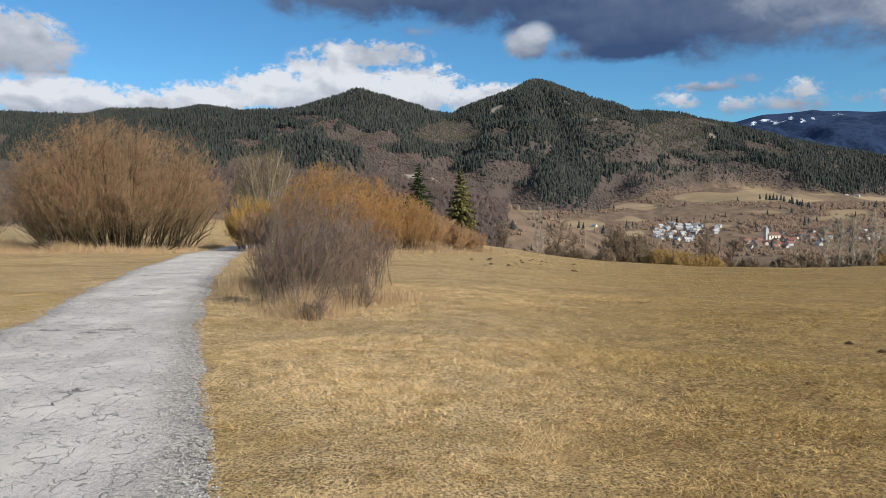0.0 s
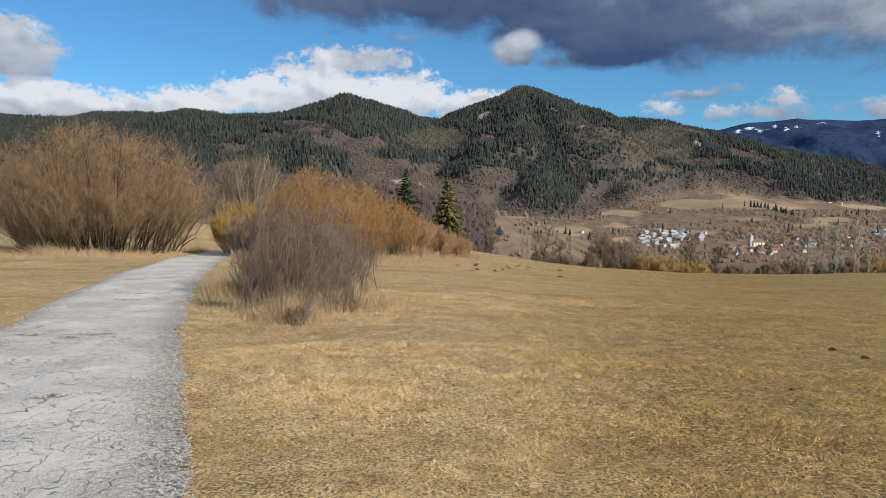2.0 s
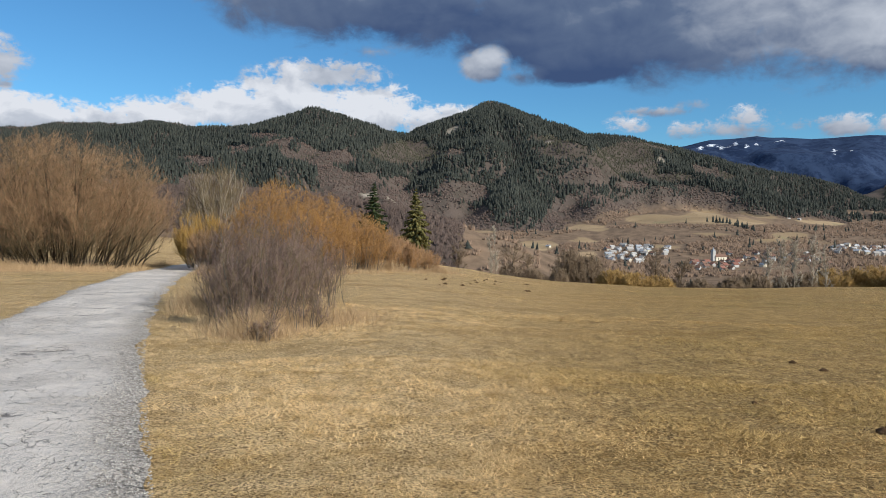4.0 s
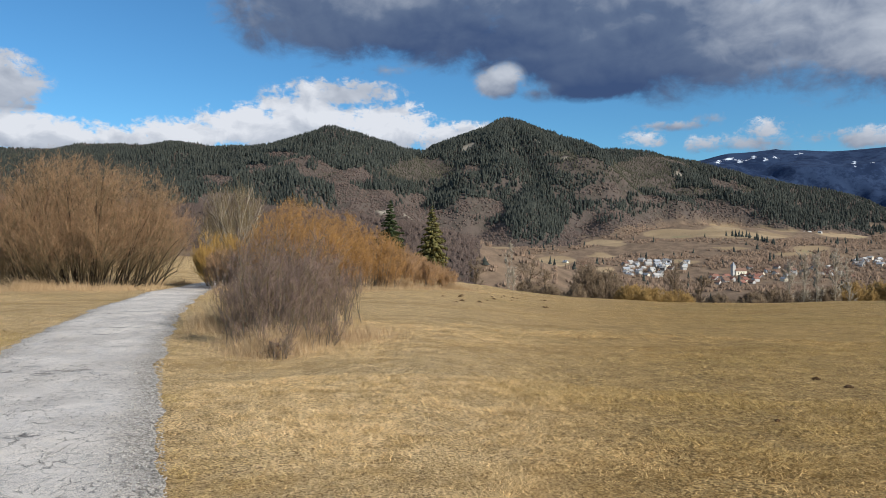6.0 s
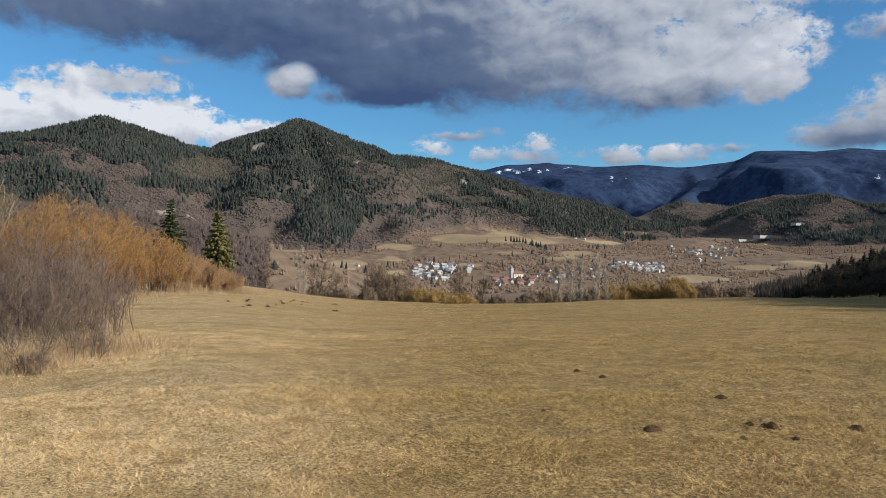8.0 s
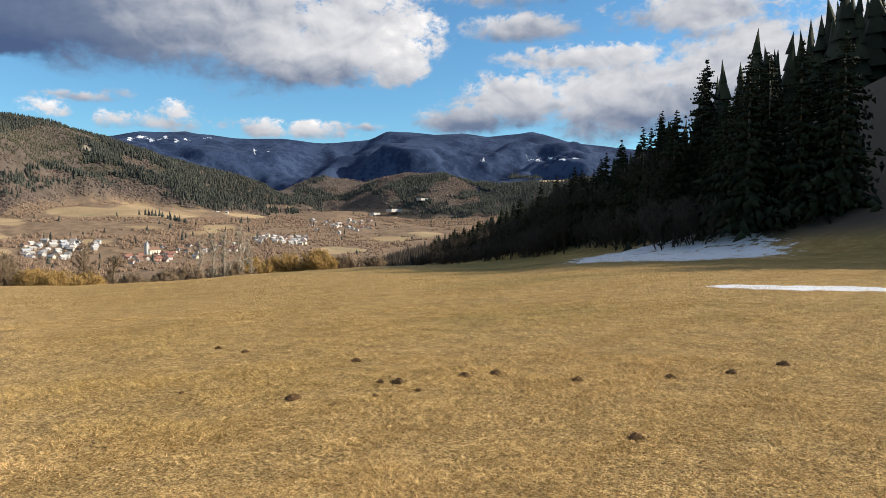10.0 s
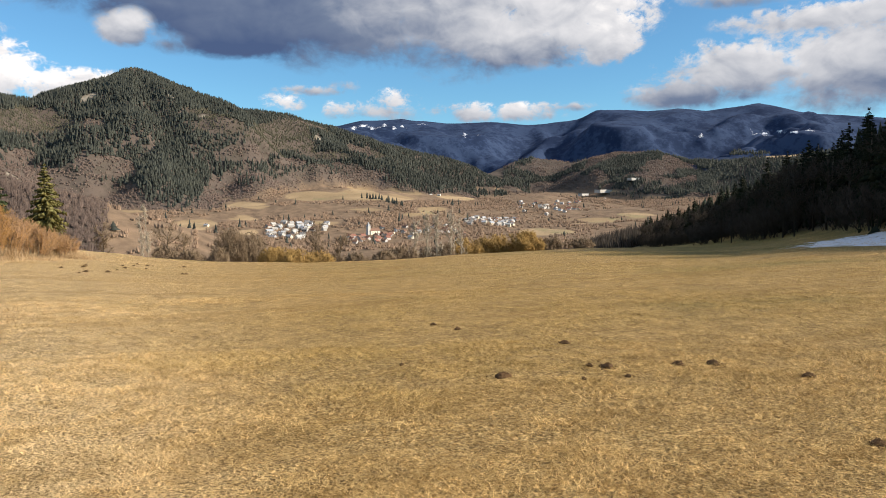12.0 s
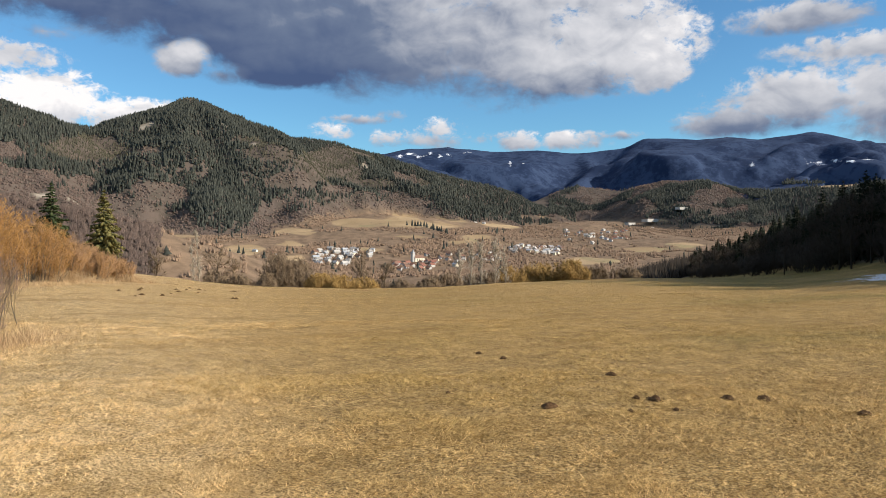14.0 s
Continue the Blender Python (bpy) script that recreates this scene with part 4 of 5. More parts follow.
def spruce_parts(seed, tall, wide, levels=26, boughs=8, tufts=7):
    """Trunk curve and the needle clumps of a spruce: whorls of drooping boughs that shorten towards the top."""
    rng = np.random.RandomState(seed)
    trunk = np.array([[[0, 0, -0.2], [0.02 * tall * rng.normal(), 0.02 * tall * rng.normal(), tall * 0.5], [0, 0, tall * 0.98]]])
    curves = []
    for k in range(levels):
        f = (k + 0.4) / levels
        z = tall * (0.05 + 0.93 * f)
        reach = wide * (1 - f) ** 0.85 * (0.8 + 0.4 * rng.rand()) + 0.03 * wide
        for j in range(boughs):
            a = 2 * math.pi * (j + rng.rand() * 0.8) / boughs + k * 0.9
            rl = reach * rng.uniform(0.6, 1.12)
            drop = rl * rng.uniform(0.1, 0.4) * (1 - 0.8 * f)
            d = np.array([math.cos(a), math.sin(a), 0])
            z1 = z + rng.normal(0, 0.012 * tall)
            curves.append([d * 0.02 * rl + [0, 0, z1], d * rl * 0.55 + [0, 0, z1 - drop * 0.2], d * rl + [0, 0, z1 - drop]])
    curves = np.array(curves)
    n = len(curves)
    # needle sprays: flat spikes that stand out to both sides of each bough and hang a little
    src = np.repeat(np.arange(n), tufts)
    t = np.tile(np.linspace(0.15, 1.0, tufts), n) + rng.uniform(-0.05, 0.05, n * tufts)
    p, tg = bezier(curves[src], t), tangent(curves[src], np.clip(t, 0, 1))
    side = np.cross(tg, [0, 0, 1.0]) * rng.choice([-1, 1], len(src))[:, None]
    ln = np.linalg.norm(curves[src, 2] - curves[src, 0], axis=1) * rng.uniform(0.22, 0.5, len(src)) * (1.15 - 0.6 * t)
    d = tg * 0.7 + side * rng.uniform(0.1, 1.0, len(src))[:, None] + rng.normal(0, 0.18, (len(src), 3)) - [0, 0, 0.42]
    d /= np.linalg.norm(d, axis=1)[:, None]
    e = p + d * ln[:, None]
    sprays = np.stack([p, (p + e) / 2, e], axis=1)
    return trunk, curves, sprays, ln


def spruce(name, place, tall, wide, mat, label, seed=1, group="", **kw):
    x, y = place
    root = empty(name, pose(x, y, height(x, y)), label, "tree", group)
    trunk, boughs, sprays, ln = spruce_parts(seed, tall, wide, **kw)
    part_np("trunk", tube_mesh("trunk", trunk, 0.018 * tall, 0.3, BARK, 4), root)
    tagged(part_np("crown", mesh_joined("crown", [tubes(boughs, 0.0045 * tall, 0.4, 1), tubes(sprays, 0.3 * ln + 0.006 * tall, 0.5, 1)], mat), root), kind="stuff")
    return root

# ---- bushes and trees by the lane ----
big_willow = bush("willow_bush", (-18.0, 39.0), 6.1, 7.7, (SHADED_TWIG, OLIVE_TWIG, RUST_TWIG), "huge domed bare willow with reddish-brown twigs beside the lane", seed=3, stems=110, per=(8, 6, 9), thick=0.036, twig=0.0075, foot=0.66, spread=0.54, up=0.24, shoot=0.08, skirt=1.1, ragged=0.03, bend=0.045, clear=0.32)
bush("willow_bush", (-23.5, 43.5), 2.8, 4.4, (PALE_BARK, BROWN_TWIG, BROWN_TWIG), "smaller bare grey-brown willow beside the huge domed one", seed=4, stems=34, per=(7, 5, 6), thick=0.035, twig=0.01, spread=0.36)
bush("willow_bush", (-28.5, 43.0), 2.8, 4.4, (PALE_BARK, BROWN_TWIG, BROWN_TWIG), "pale bare shrub at the meadow's edge", seed=14, stems=30, per=(7, 5, 6), thick=0.035, twig=0.01, spread=0.36)
for i, (bx, by, br, bh) in enumerate(((-2.75, 13.0, 1.1, 1.75), (-3.0, 14.8, 1.35, 2.4), (-2.25, 14.0, 1.0, 1.75), (-3.5, 16.6, 1.4, 2.6), (-2.45, 11.6, 0.6, 0.85), (-1.75, 14.7, 0.65, 0.8), (-2.4, 16.4, 1.4, 2.3), (-2.2, 11.0, 0.4, 0.5), (-1.75, 12.3, 0.55, 0.75), (-1.6, 13.3, 0.4, 0.5), (-2.9, 12.1, 0.5, 0.8))):
    bush("blackthorn_bush", (bx, by), br, bh, (BARK, OLIVE_TWIG, PLUM_TWIG), "tangled purple-grey bare blackthorn bush in tall dry grass", seed=20 + i, stems=24 if bh > 1 else 9, per=(7, 5, 5) if bh > 1 else (6, 4, 4), thick=0.012, twig=0.0036, foot=0.8, spread=0.5, up=0.24, shoot=0.12, low=0.42, skirt=0.4, ragged=0.11, group="blackthorn thicket")
for i, (bx, by, br, bh) in enumerate(((-5.6, 34.0, 2.8, 4.7), (-4.0, 35.0, 2.5, 4.2), (-2.6, 36.2, 2.3, 3.4), (-7.4, 35.5, 2.0, 3.4))):
    bush("osier_bush", (bx, by), br, bh, (BARK, RUST_TWIG, ORANGE_TWIG), "dense bare osier with glowing orange shoots", seed=40 + i, stems=50, per=(7, 6, 10), thick=0.02, twig=0.0058, foot=0.8, spread=0.56, up=0.2, shoot=0.075, low=0.38, skirt=0.4, ragged=0.025, bend=0.05, group="orange osiers")
for i, (bx, by, br, bh) in enumerate(((-1.4, 38.0, 1.7, 2.6), (0.1, 39.5, 1.5, 2.0), (1.4, 41.5, 1.2, 1.35))):
    bush("osier_bush", (bx, by), br, bh, (BARK, ORANGE_TWIG, RUST_TWIG), "low rusty-brown bare osier at the meadow's edge", seed=50 + i, stems=40, per=(7, 6, 8), thick=0.018, twig=0.006, foot=0.7, spread=0.45, up=0.28, shoot=0.14, low=0.38, group="low osiers")
bush("osier_bush", (-10.6, 38.5), 1.7, 3.3, (BARK, YELLOW_TWIG, YELLOW_TWIG), "yellow-twigged bare willow beside the lane", seed=60, stems=36, per=(7, 5, 6), thick=0.025, twig=0.008, foot=0.4, spread=0.34, up=0.4)
bush("osier_bush", (-9.5, 35.2), 1.15, 2.3, (BARK, BROWN_TWIG, RUST_TWIG), "low brown bare shrub beside the lane", seed=61, stems=30, per=(7, 5, 6), thick=0.02, twig=0.008, foot=0.4, spread=0.36)
bush("willow_bush", (-15.4, 60.0), 3.6, 7.6, (PALE_BARK, PALE_BARK, OLIVE_TWIG), "grey-green bare tree behind the yellow willow", "tree", seed=62, stems=18, per=(7, 6, 6), thick=0.06, twig=0.012, foot=0.15, spread=0.4, up=0.35)
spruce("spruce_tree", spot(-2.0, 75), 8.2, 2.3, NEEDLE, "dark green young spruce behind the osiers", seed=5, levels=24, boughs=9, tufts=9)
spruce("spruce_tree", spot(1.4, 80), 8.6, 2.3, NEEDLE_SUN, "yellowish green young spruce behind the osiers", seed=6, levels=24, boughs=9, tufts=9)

# ---- bushes and trees behind the brow of the meadow ----
for i, (a, r, br, bh, ti) in enumerate(((14.0, 130, 3.6, 9.2, 0), (15.6, 132, 3.6, 8.4, 0), (17.6, 120, 3.5, 4.8, 1), (19.2, 118, 3.6, 4.3, 1), (20.9, 120, 3.1, 4.1, 1), (13.1, 124, 2.0, 4.6, 0), (11.0, 122, 2.2, 3.4, 0), (24.0, 132, 3.0, 4.2, 0), (26.2, 128, 2.6, 3.6, 0), (27.9, 134, 3.0, 4.6, 0), (33.0, 150, 4.4, 5.8, 1), (35.2, 152, 4.8, 6.2, 1), (37.6, 150, 4.6, 6.2, 1), (39.8, 154, 3.2, 4.6, 0), (31.2, 145, 2.6, 4.6, 0), (42.4, 150, 2.8, 3.4, 0))):
    tw = (BROWN_TWIG, OCHRE_TWIG)[ti]
    bush("shrub", spot(a, r), br, bh, (BARK, tw, tw), ("brown bare shrub behind the meadow's brow", "ochre-yellow bare shrub behind the meadow's brow")[ti], seed=70 + i, stems=30, per=(6, 6, 6), thick=0.05, twig=0.036, foot=0.5, spread=0.42, up=0.2, shoot=0.15, single=False, group="shrubs behind the brow")
row_rng = random.Random(8)
for i in range(18):
    a = 9.5 + 31.5 * (i + row_rng.uniform(-0.3, 0.3)) / 17
    ochre = 17 < a < 22 or 32 < a < 39
    tw = OCHRE_TWIG if ochre else BROWN_TWIG
    bush("shrub", spot(a, 128 + 0.75 * (a - 10) + row_rng.uniform(-3, 8)), row_rng.uniform(2.4, 3.8), row_rng.uniform(3.6, 5.4), (BARK, tw, tw), ("brown bare shrub behind the meadow's brow", "ochre-yellow bare shrub behind the meadow's brow")[ochre], seed=500 + i, stems=22, per=(6, 5, 6), thick=0.05, twig=0.04, foot=0.6, spread=0.45, up=0.2, shoot=0.15, single=False, group="shrubs behind the brow")
for i, (a, r, th, wd) in enumerate(((28.7, 138, 9.2, 2.6), (29.6, 142, 11.0, 2.8), (30.5, 140, 10.4, 2.4), (31.6, 144, 11.2, 2.6), (32.5, 146, 9.0, 2.2), (8.1, 160, 15.0, 2.4), (7.7, 158, 12.5, 2.0))):
    bare_tree("poplar_tree", spot(a, r), th, wd, (PALE_BARK, PALE_BARK), "slender pale bare poplar behind the meadow's brow", seed=90 + i, trunk=0.11, twig=0.027, limbs=30, per=(6, 6), group="poplars", poplar=True)
for i, (a, r, th, wd) in enumerate(((20.8, 140, 10.2, 4.2), (9.4, 150, 9.0, 4.0), (10.6, 148, 7.0, 3.0), (22.6, 142, 7.4, 3.2), (5.0, 140, 6.0, 2.6))):
    bare_tree("bare_tree", spot(a, r), th, wd, (BARK, BROWN_TWIG), "dark bare broad-crowned tree below the meadow", seed=110 + i, trunk=0.2, twig=0.024, limbs=24, per=(8, 8), group="bare trees below the meadow")

# ---- wood on the near hill ----
near_rng = np.random.RandomState(31)
SPRUCES = [spruce("spruce_tree", spot(70.5, 112), 10.6, 2.7, SHADED_NEEDLE, "tall dark spruce in the wood on the near hill", seed=200, group="near spruce wood", levels=26, boughs=8, tufts=4),
           spruce("spruce_tree", spot(73.0, 110), 11.6, 2.8, SHADED_NEEDLE, "tall dark spruce in the wood on the near hill", seed=201, group="near spruce wood", levels=27, boughs=8, tufts=4),
           spruce("spruce_tree", spot(67.0, 118), 9.4, 2.7, SHADED_NEEDLE, "tall dark spruce in the wood on the near hill", seed=202, group="near spruce wood", levels=24, boughs=8, tufts=4)]
EDGE_TREES = [bare_tree("bare_tree", spot(66.0, 98), 7.2, 3.4, (SHADED_TWIG, SHADED_TWIG), "bare brown tree at the dark wood's edge", seed=210, trunk=0.13, twig=0.03, limbs=20, per=(5, 5), group="trees at the wood's edge"),
              bush("shrub", spot(63.0, 104), 3.2, 4.6, (BARK, SHADED_TWIG, SHADED_TWIG), "brown bare shrub at the dark wood's edge", seed=211, stems=14, per=(5, 4, 4), thick=0.05, twig=0.035, foot=0.4, spread=0.4, up=0.25, single=False, group="shrubs at the wood's edge")]
tx, ty = [], []
for a in np.arange(47, 88, 0.03):
    for r in near_rng.uniform(60, 290, 18):
        tx.append(r * math.sin(radians(a)))
        ty.append(0.2 + r * math.cos(radians(a)))
tx, ty = np.array(tx), np.array(ty)
TL = land(tx, ty)
inside = TL["wood"] - TL["base"] + 2.0 * fbm(tx, ty, 25, 3)
placed, counts = [], [0, 0]
for i in np.argsort(np.maximum(inside, 0) / 8 + np.maximum(TL["az"] - 76, 0) * 0.1 + near_rng.rand(len(tx)) * 0.5):
    if inside[i] < (-0.6 if TL["az"][i] < 58 else 0.3):
        continue
    rim = inside[i] < 1.0 or near_rng.rand() < 0.08 or TL["az"][i] < 51.5
    gap = 2.2 if rim else 2.9
    if any((tx[i] - px) ** 2 + (ty[i] - py) ** 2 < gap * gap for px, py in placed):
        continue
    m = Matrix.LocRotScale((tx[i], ty[i], TL["h"][i]), Euler((0, 0, near_rng.uniform(0, 6.28))), Vector((1, 1, 1)) * near_rng.uniform(0.85, 1.12) * float(np.interp(TL["az"][i], [50, 54, 57, 61, 66, 71], [0.65, 0.8, 0.95, 0.9, 1.1, 1.35])))
    if rim and counts[1] < 150:
        copy_thing(EDGE_TREES[int(near_rng.rand() < 0.6)], m)
        counts[1] += 1
    elif counts[0] < 300 and inside[i] > 0.8:
        copy_thing(SPRUCES[near_rng.randint(3)], m)
        counts[0] += 1
    placed.append((tx[i], ty[i]))
    if counts[0] >= 300 and counts[1] >= 150:
        break

# ---- woods on the mountains ----
def far_conifers(x, y, z, tall, wide, mat, name, label, rng, tiers=((0.06, 0.68, 1.0), (0.42, 1.0, 0.62))):
    """Small spruces as two stacked five-sided cones each, joined."""
    n = len(x)
    turn = rng.uniform(0, 6.28, n)
    ang = np.arange(5) * 2 * math.pi / 5
    v, f = [], []
    base = np.stack([x, y, z], axis=-1)
    lean = rng.normal(0, 0.02, (n, 3)) * tall[:, None] * [1, 1, 0]
    for z0, z1, w in tiers:
        ring = np.stack([np.cos(turn[:, None] + ang), np.sin(turn[:, None] + ang), np.zeros((n, 5))], axis=-1) * (wide[:, None] * w * rng.uniform(0.75, 1.25, (n, 5)))[..., None]
        ring = ring + base[:, None] + np.array([0, 0, 1.0]) * (tall[:, None, None] * z0)
        tip = base + lean + np.array([0, 0, 1.0]) * (tall[:, None] * z1)
        off = sum(len(a) for a in v)
        v.append(np.concatenate([ring, tip[:, None]], axis=1).reshape(-1, 3))
        ids = off + (np.arange(n) * 6)[:, None]
        for k in range(5):
            f.append(np.concatenate([ids + k, ids + (k + 1) % 5, ids + 5], axis=1))
    return tagged(new(name, mesh_of(name, np.concatenate(v), [np.concatenate(f)], mat)), label, "forest", kind="stuff")


def far_crowns(x, y, z, tall, wide, mat, name, label, rng, spikes=9):
    """Bare crowns as fans of slender upright spikes, joined."""
    n = len(x)
    src = np.repeat(np.arange(n), spikes)
    a, q = rng.uniform(0, 6.28, len(src)), rng.uniform(0, 1, len(src)) ** 0.5
    base = np.stack([x, y, z], axis=-1)[src]
    w, t = wide[src], tall[src]
    out = np.stack([np.cos(a) * q * w, np.sin(a) * q * w, t * (1 - 0.45 * q ** 2) * rng.uniform(0.75, 1.0, len(src))], axis=-1)
    low = np.stack([np.cos(a) * q * w * 0.45, np.sin(a) * q * w * 0.45, t * 0.05], axis=-1)
    curves = np.stack([base + low, base + (low + out) / 2, base + out], axis=1)
    vv, ff = tubes(curves, w * (1.3 / spikes + 0.02), 0.5, 1)
    return tagged(new(name, mesh_of(name, vv, ff, mat)), label, "forest", kind="stuff")


far_rng = np.random.RandomState(77)


def scatter(az0, az1, r0, r1, count):
    a = far_rng.uniform(az0, az1, count)
    r = np.sqrt(far_rng.uniform(r0 * r0, r1 * r1, count))
    x, y = r * np.sin(np.radians(a)), 0.2 + r * np.cos(np.radians(a))
    return x, y, land(x, y)


# the lower limit of the spruces by bearing, as an elevation; bare broadleaved woods grow below it
LIMIT_AZ = [-40, -18, -15, -10, -5, -2, 1, 4, 7, 8.5, 11.5, 13, 16, 20, 24, 28, 33, 36]
LIMIT_EL = [3.0, 3.6, 3.2, 2.3, 3.1, 3.4, 2.6, 1.9, 1.2, 0.1, 0.0, 1.3, 1.7, 2.3, 1.8, 1.2, 0.6, 0.3]
BROAD = [(14.2, 3.6, 2.9, 1.2), (5.3, 2.4, 2.4, 0.95), (18.2, 2.9, 2.0, 0.5), (48.6, 2.4, 1.9, 0.9), (-10.6, 6.7, 1.4, 0.4), (-12.8, 5.6, 1.6, 0.5), (-15.6, 4.6, 2.0, 0.6), (-3.2, 3.2, 2.6, 0.8), (0.6, 3.2, 1.3, 0.6), (4.6, 5.5, 1.0, 0.5)]
YOUNG = [(17.6, 4.7, 5.0, 1.7), (13.0, 5.6, 2.4, 1.0), (0.6, 5.5, 3.2, 1.2), (22.0, 3.4, 4.0, 0.6), (12.5, 6.4, 1.6, 0.6), (-7.0, 5.0, 1.8, 0.6)]


def mountain_woods():
    x, y, F = scatter(-38, 52, 1150, 2950, 165000)
    x2, y2, F2 = [np.concatenate(p) if not isinstance(p[0], dict) else {k: np.concatenate([q[k] for q in p]) for k in p[0]} for p in zip(scatter(49, 70, 2150, 2950, 16000), scatter(35, 54, 2500, 3250, 9000), scatter(-38, -12, 2950, 3300, 14000))]
    x, y = np.concatenate([x, x2]), np.concatenate([y, y2])
    F = {k: np.concatenate([F[k], F2[k]]) for k in F}
    main, left, near = woodland(F, x, y)
    bare = ovals(F, FIELDS) > 0.2
    for a, r, wd, dp, tn in CLEARINGS:
        bare = bare | (smooth(blot(x, y, a, r, wd, dp, tn) * (1 + 1.2 * fbm(x, y, 30, 3)), 0.2, 0.4) > 0.35)
    el, az = rise(F), F["az"]
    # a forest track climbs across the slope
    t = np.clip((az - 3.4) / 6.2, 0, 1)
    bare = bare | ((az > 3.4) & (az < 9.6) & (np.abs(el - 2.95 - 1.95 * t ** 0.7) < 0.07))
    lump = fbm(x, y, 210, 4) + 0.5 * fbm(x + 500, y, 70, 2)
    kind = el - np.interp(az, LIMIT_AZ, LIMIT_EL) + 1.5 * lump
    # left ridge all spruce: the dark needle colour stands in for cloud shadow
    kind = np.where(az < -17, kind + 3.0, kind)
    kind = np.where((az > 36) & (az < 51), -1.0 + 4.5 * (lump > -0.12), kind)
    kind = kind - 6 * smooth(ovals(F, BROAD) + 0.5 * lump, 0.15, 0.3)
    young = smooth(ovals(F, YOUNG) + 0.4 * lump, 0.15, 0.35)
    crest_az = [math.degrees(math.atan2(px, py - 0.2)) for px, py, pz in MAIN]
    crest_r = [math.hypot(px, py - 0.2) for px, py, pz in MAIN]
    behind = F["r"] - np.interp(az, crest_az, crest_r)
    fringe = (az < -10) & (behind > -35) & (el > 5.6)
    go = (main > far_rng.rand(len(x))) & ~bare & ((behind < 45) | (az > 36))
    con = go & (kind > 0.25 * far_rng.normal(0, 1, len(x))) & ~(fringe & (far_rng.rand(len(x)) < 0.7))
    brd = go & ~con & (far_rng.rand(len(x)) < np.where(az > 36, 0.5, 0.85))
    n = con.sum()
    crest = smooth(behind, -160, -20) * (az < 36)
    tall = far_rng.uniform(8.5, 20, n) * (1 - 0.58 * young[con]) * (1 - 0.35 * crest[con]) * np.where(az[con] > 36, 0.75, 1.0)
    low = young[con] > far_rng.uniform(0.3, 0.9, n)
    for pick, mat, name, label in ((~low, FAR_NEEDLE, "spruce_forest", "dark green spruce forest covering the mountain slopes"), (low, FAR_YOUNG, "young_forest", "olive-brown young larch and spruce plantation high on the slopes")):
        cx, cy, cz, ct = x[con][pick], y[con][pick], F["h"][con][pick], tall[pick]
        far_conifers(cx, cy, cz, ct, ct * far_rng.uniform(0.16, 0.25, len(ct)) + 0.4, mat, name, label, far_rng)
    n = brd.sum()
    far_crowns(x[brd], y[brd], F["h"][brd], far_rng.uniform(4, 8, n), far_rng.uniform(3.0, 5.4, n), FAR_TWIG, "bare_forest", "grey-brown leafless forest on the lower mountain slopes", far_rng, 6)


def hill_woods():
    x, y, F = scatter(-30, 8, 260, 800, 26000)
    main, left, near = woodland(F, x, y)
    go = left > far_rng.rand(len(x))
    n = go.sum()
    far_crowns(x[go], y[go], F["h"][go], far_rng.uniform(3.5, 6.5, n), far_rng.uniform(1.6, 3.0, n), FAR_TWIG, "bare_wood", "grey leafless wood on the near hillside", far_rng, 14)
    x, y, F = scatter(42, 165, 60, 560, 26000)
    main, left, near = woodland(F, x, y)
    go = (near > 0.6) & (F["wood"] - F["base"] > 1.2) & (F["r"] > np.where(F["az"] > 60, 114, 200))
    low = go & (F["az"] < 51.5)
    n = low.sum()
    far_crowns(x[low], y[low], F["h"][low], far_rng.uniform(4, 8, n), far_rng.uniform(2.0, 3.6, n), SHADED_TWIG, "bare_wood", "dark leafless scrub at the lower end of the near wood", far_rng, 12)
    go &= ~low
    n = go.sum()
    far_conifers(x[go], y[go], F["h"][go], far_rng.uniform(0.8, 1.2, n) * np.interp(F["az"][go], [50, 54, 57, 61, 66, 71], [7, 9, 11, 9.5, 12.5, 15.5]), far_rng.uniform(2.2, 3.4, n), SHADED_NEEDLE, "spruce_wood", "dark spruce wood deep on the near hill", far_rng, ((0.02, 0.34, 1.05), (0.14, 0.5, 0.95), (0.3, 0.66, 0.78), (0.46, 0.8, 0.58), (0.62, 0.92, 0.4), (0.78, 1.0, 0.22)))


def valley_trees():
    x, y, F = scatter(2, 62, 260, 2500, 90000)
    main, left, near = woodland(F, x, y)
    fields = ovals(F, FIELDS)
    hedge = np.abs(fbm(x, y, 170, 3)) < 0.024
    thick = fbm(x + 300, y, 220, 4) > np.where(F["az"] > 34, 0.06, 0.0)
    chance = far_rng.rand(len(x))
    go = (main < 0.3) & (left < 0.2) & (near < 0.2) & (F["r"] > 230) & (fields < 0.1) & ((hedge & (chance < 0.85)) | (thick & (chance < np.where(F["r"] < 800, 0.2, 0.75))) | (chance < 0.012))
    yards = (F["az"] > 16.5) & (F["az"] < 43) & (F["r"] > 830) & (F["r"] < 1500) & (chance < 0.3) & (fbm(x + 800, y, 70, 2) > -0.05)
    go |= yards & (main < 0.2) & (fields < 0.3)
    con = go & (far_rng.rand(len(x)) < 0.012)
    brd = go & ~con
    n = brd.sum()
    far_crowns(x[brd], y[brd], F["h"][brd], far_rng.uniform(3.0, 7.5, n), far_rng.uniform(2.4, 5.0, n), HEDGE_TWIG, "valley_trees", "brown leafless trees and hedges across the valley floor", far_rng, 7)
    n = con.sum()
    far_conifers(x[con], y[con], F["h"][con], far_rng.uniform(6, 14, n), far_rng.uniform(1.8, 3.2, n), FAR_NEEDLE, "valley_spruces", "single dark spruces between the valley's fields and houses", far_rng)


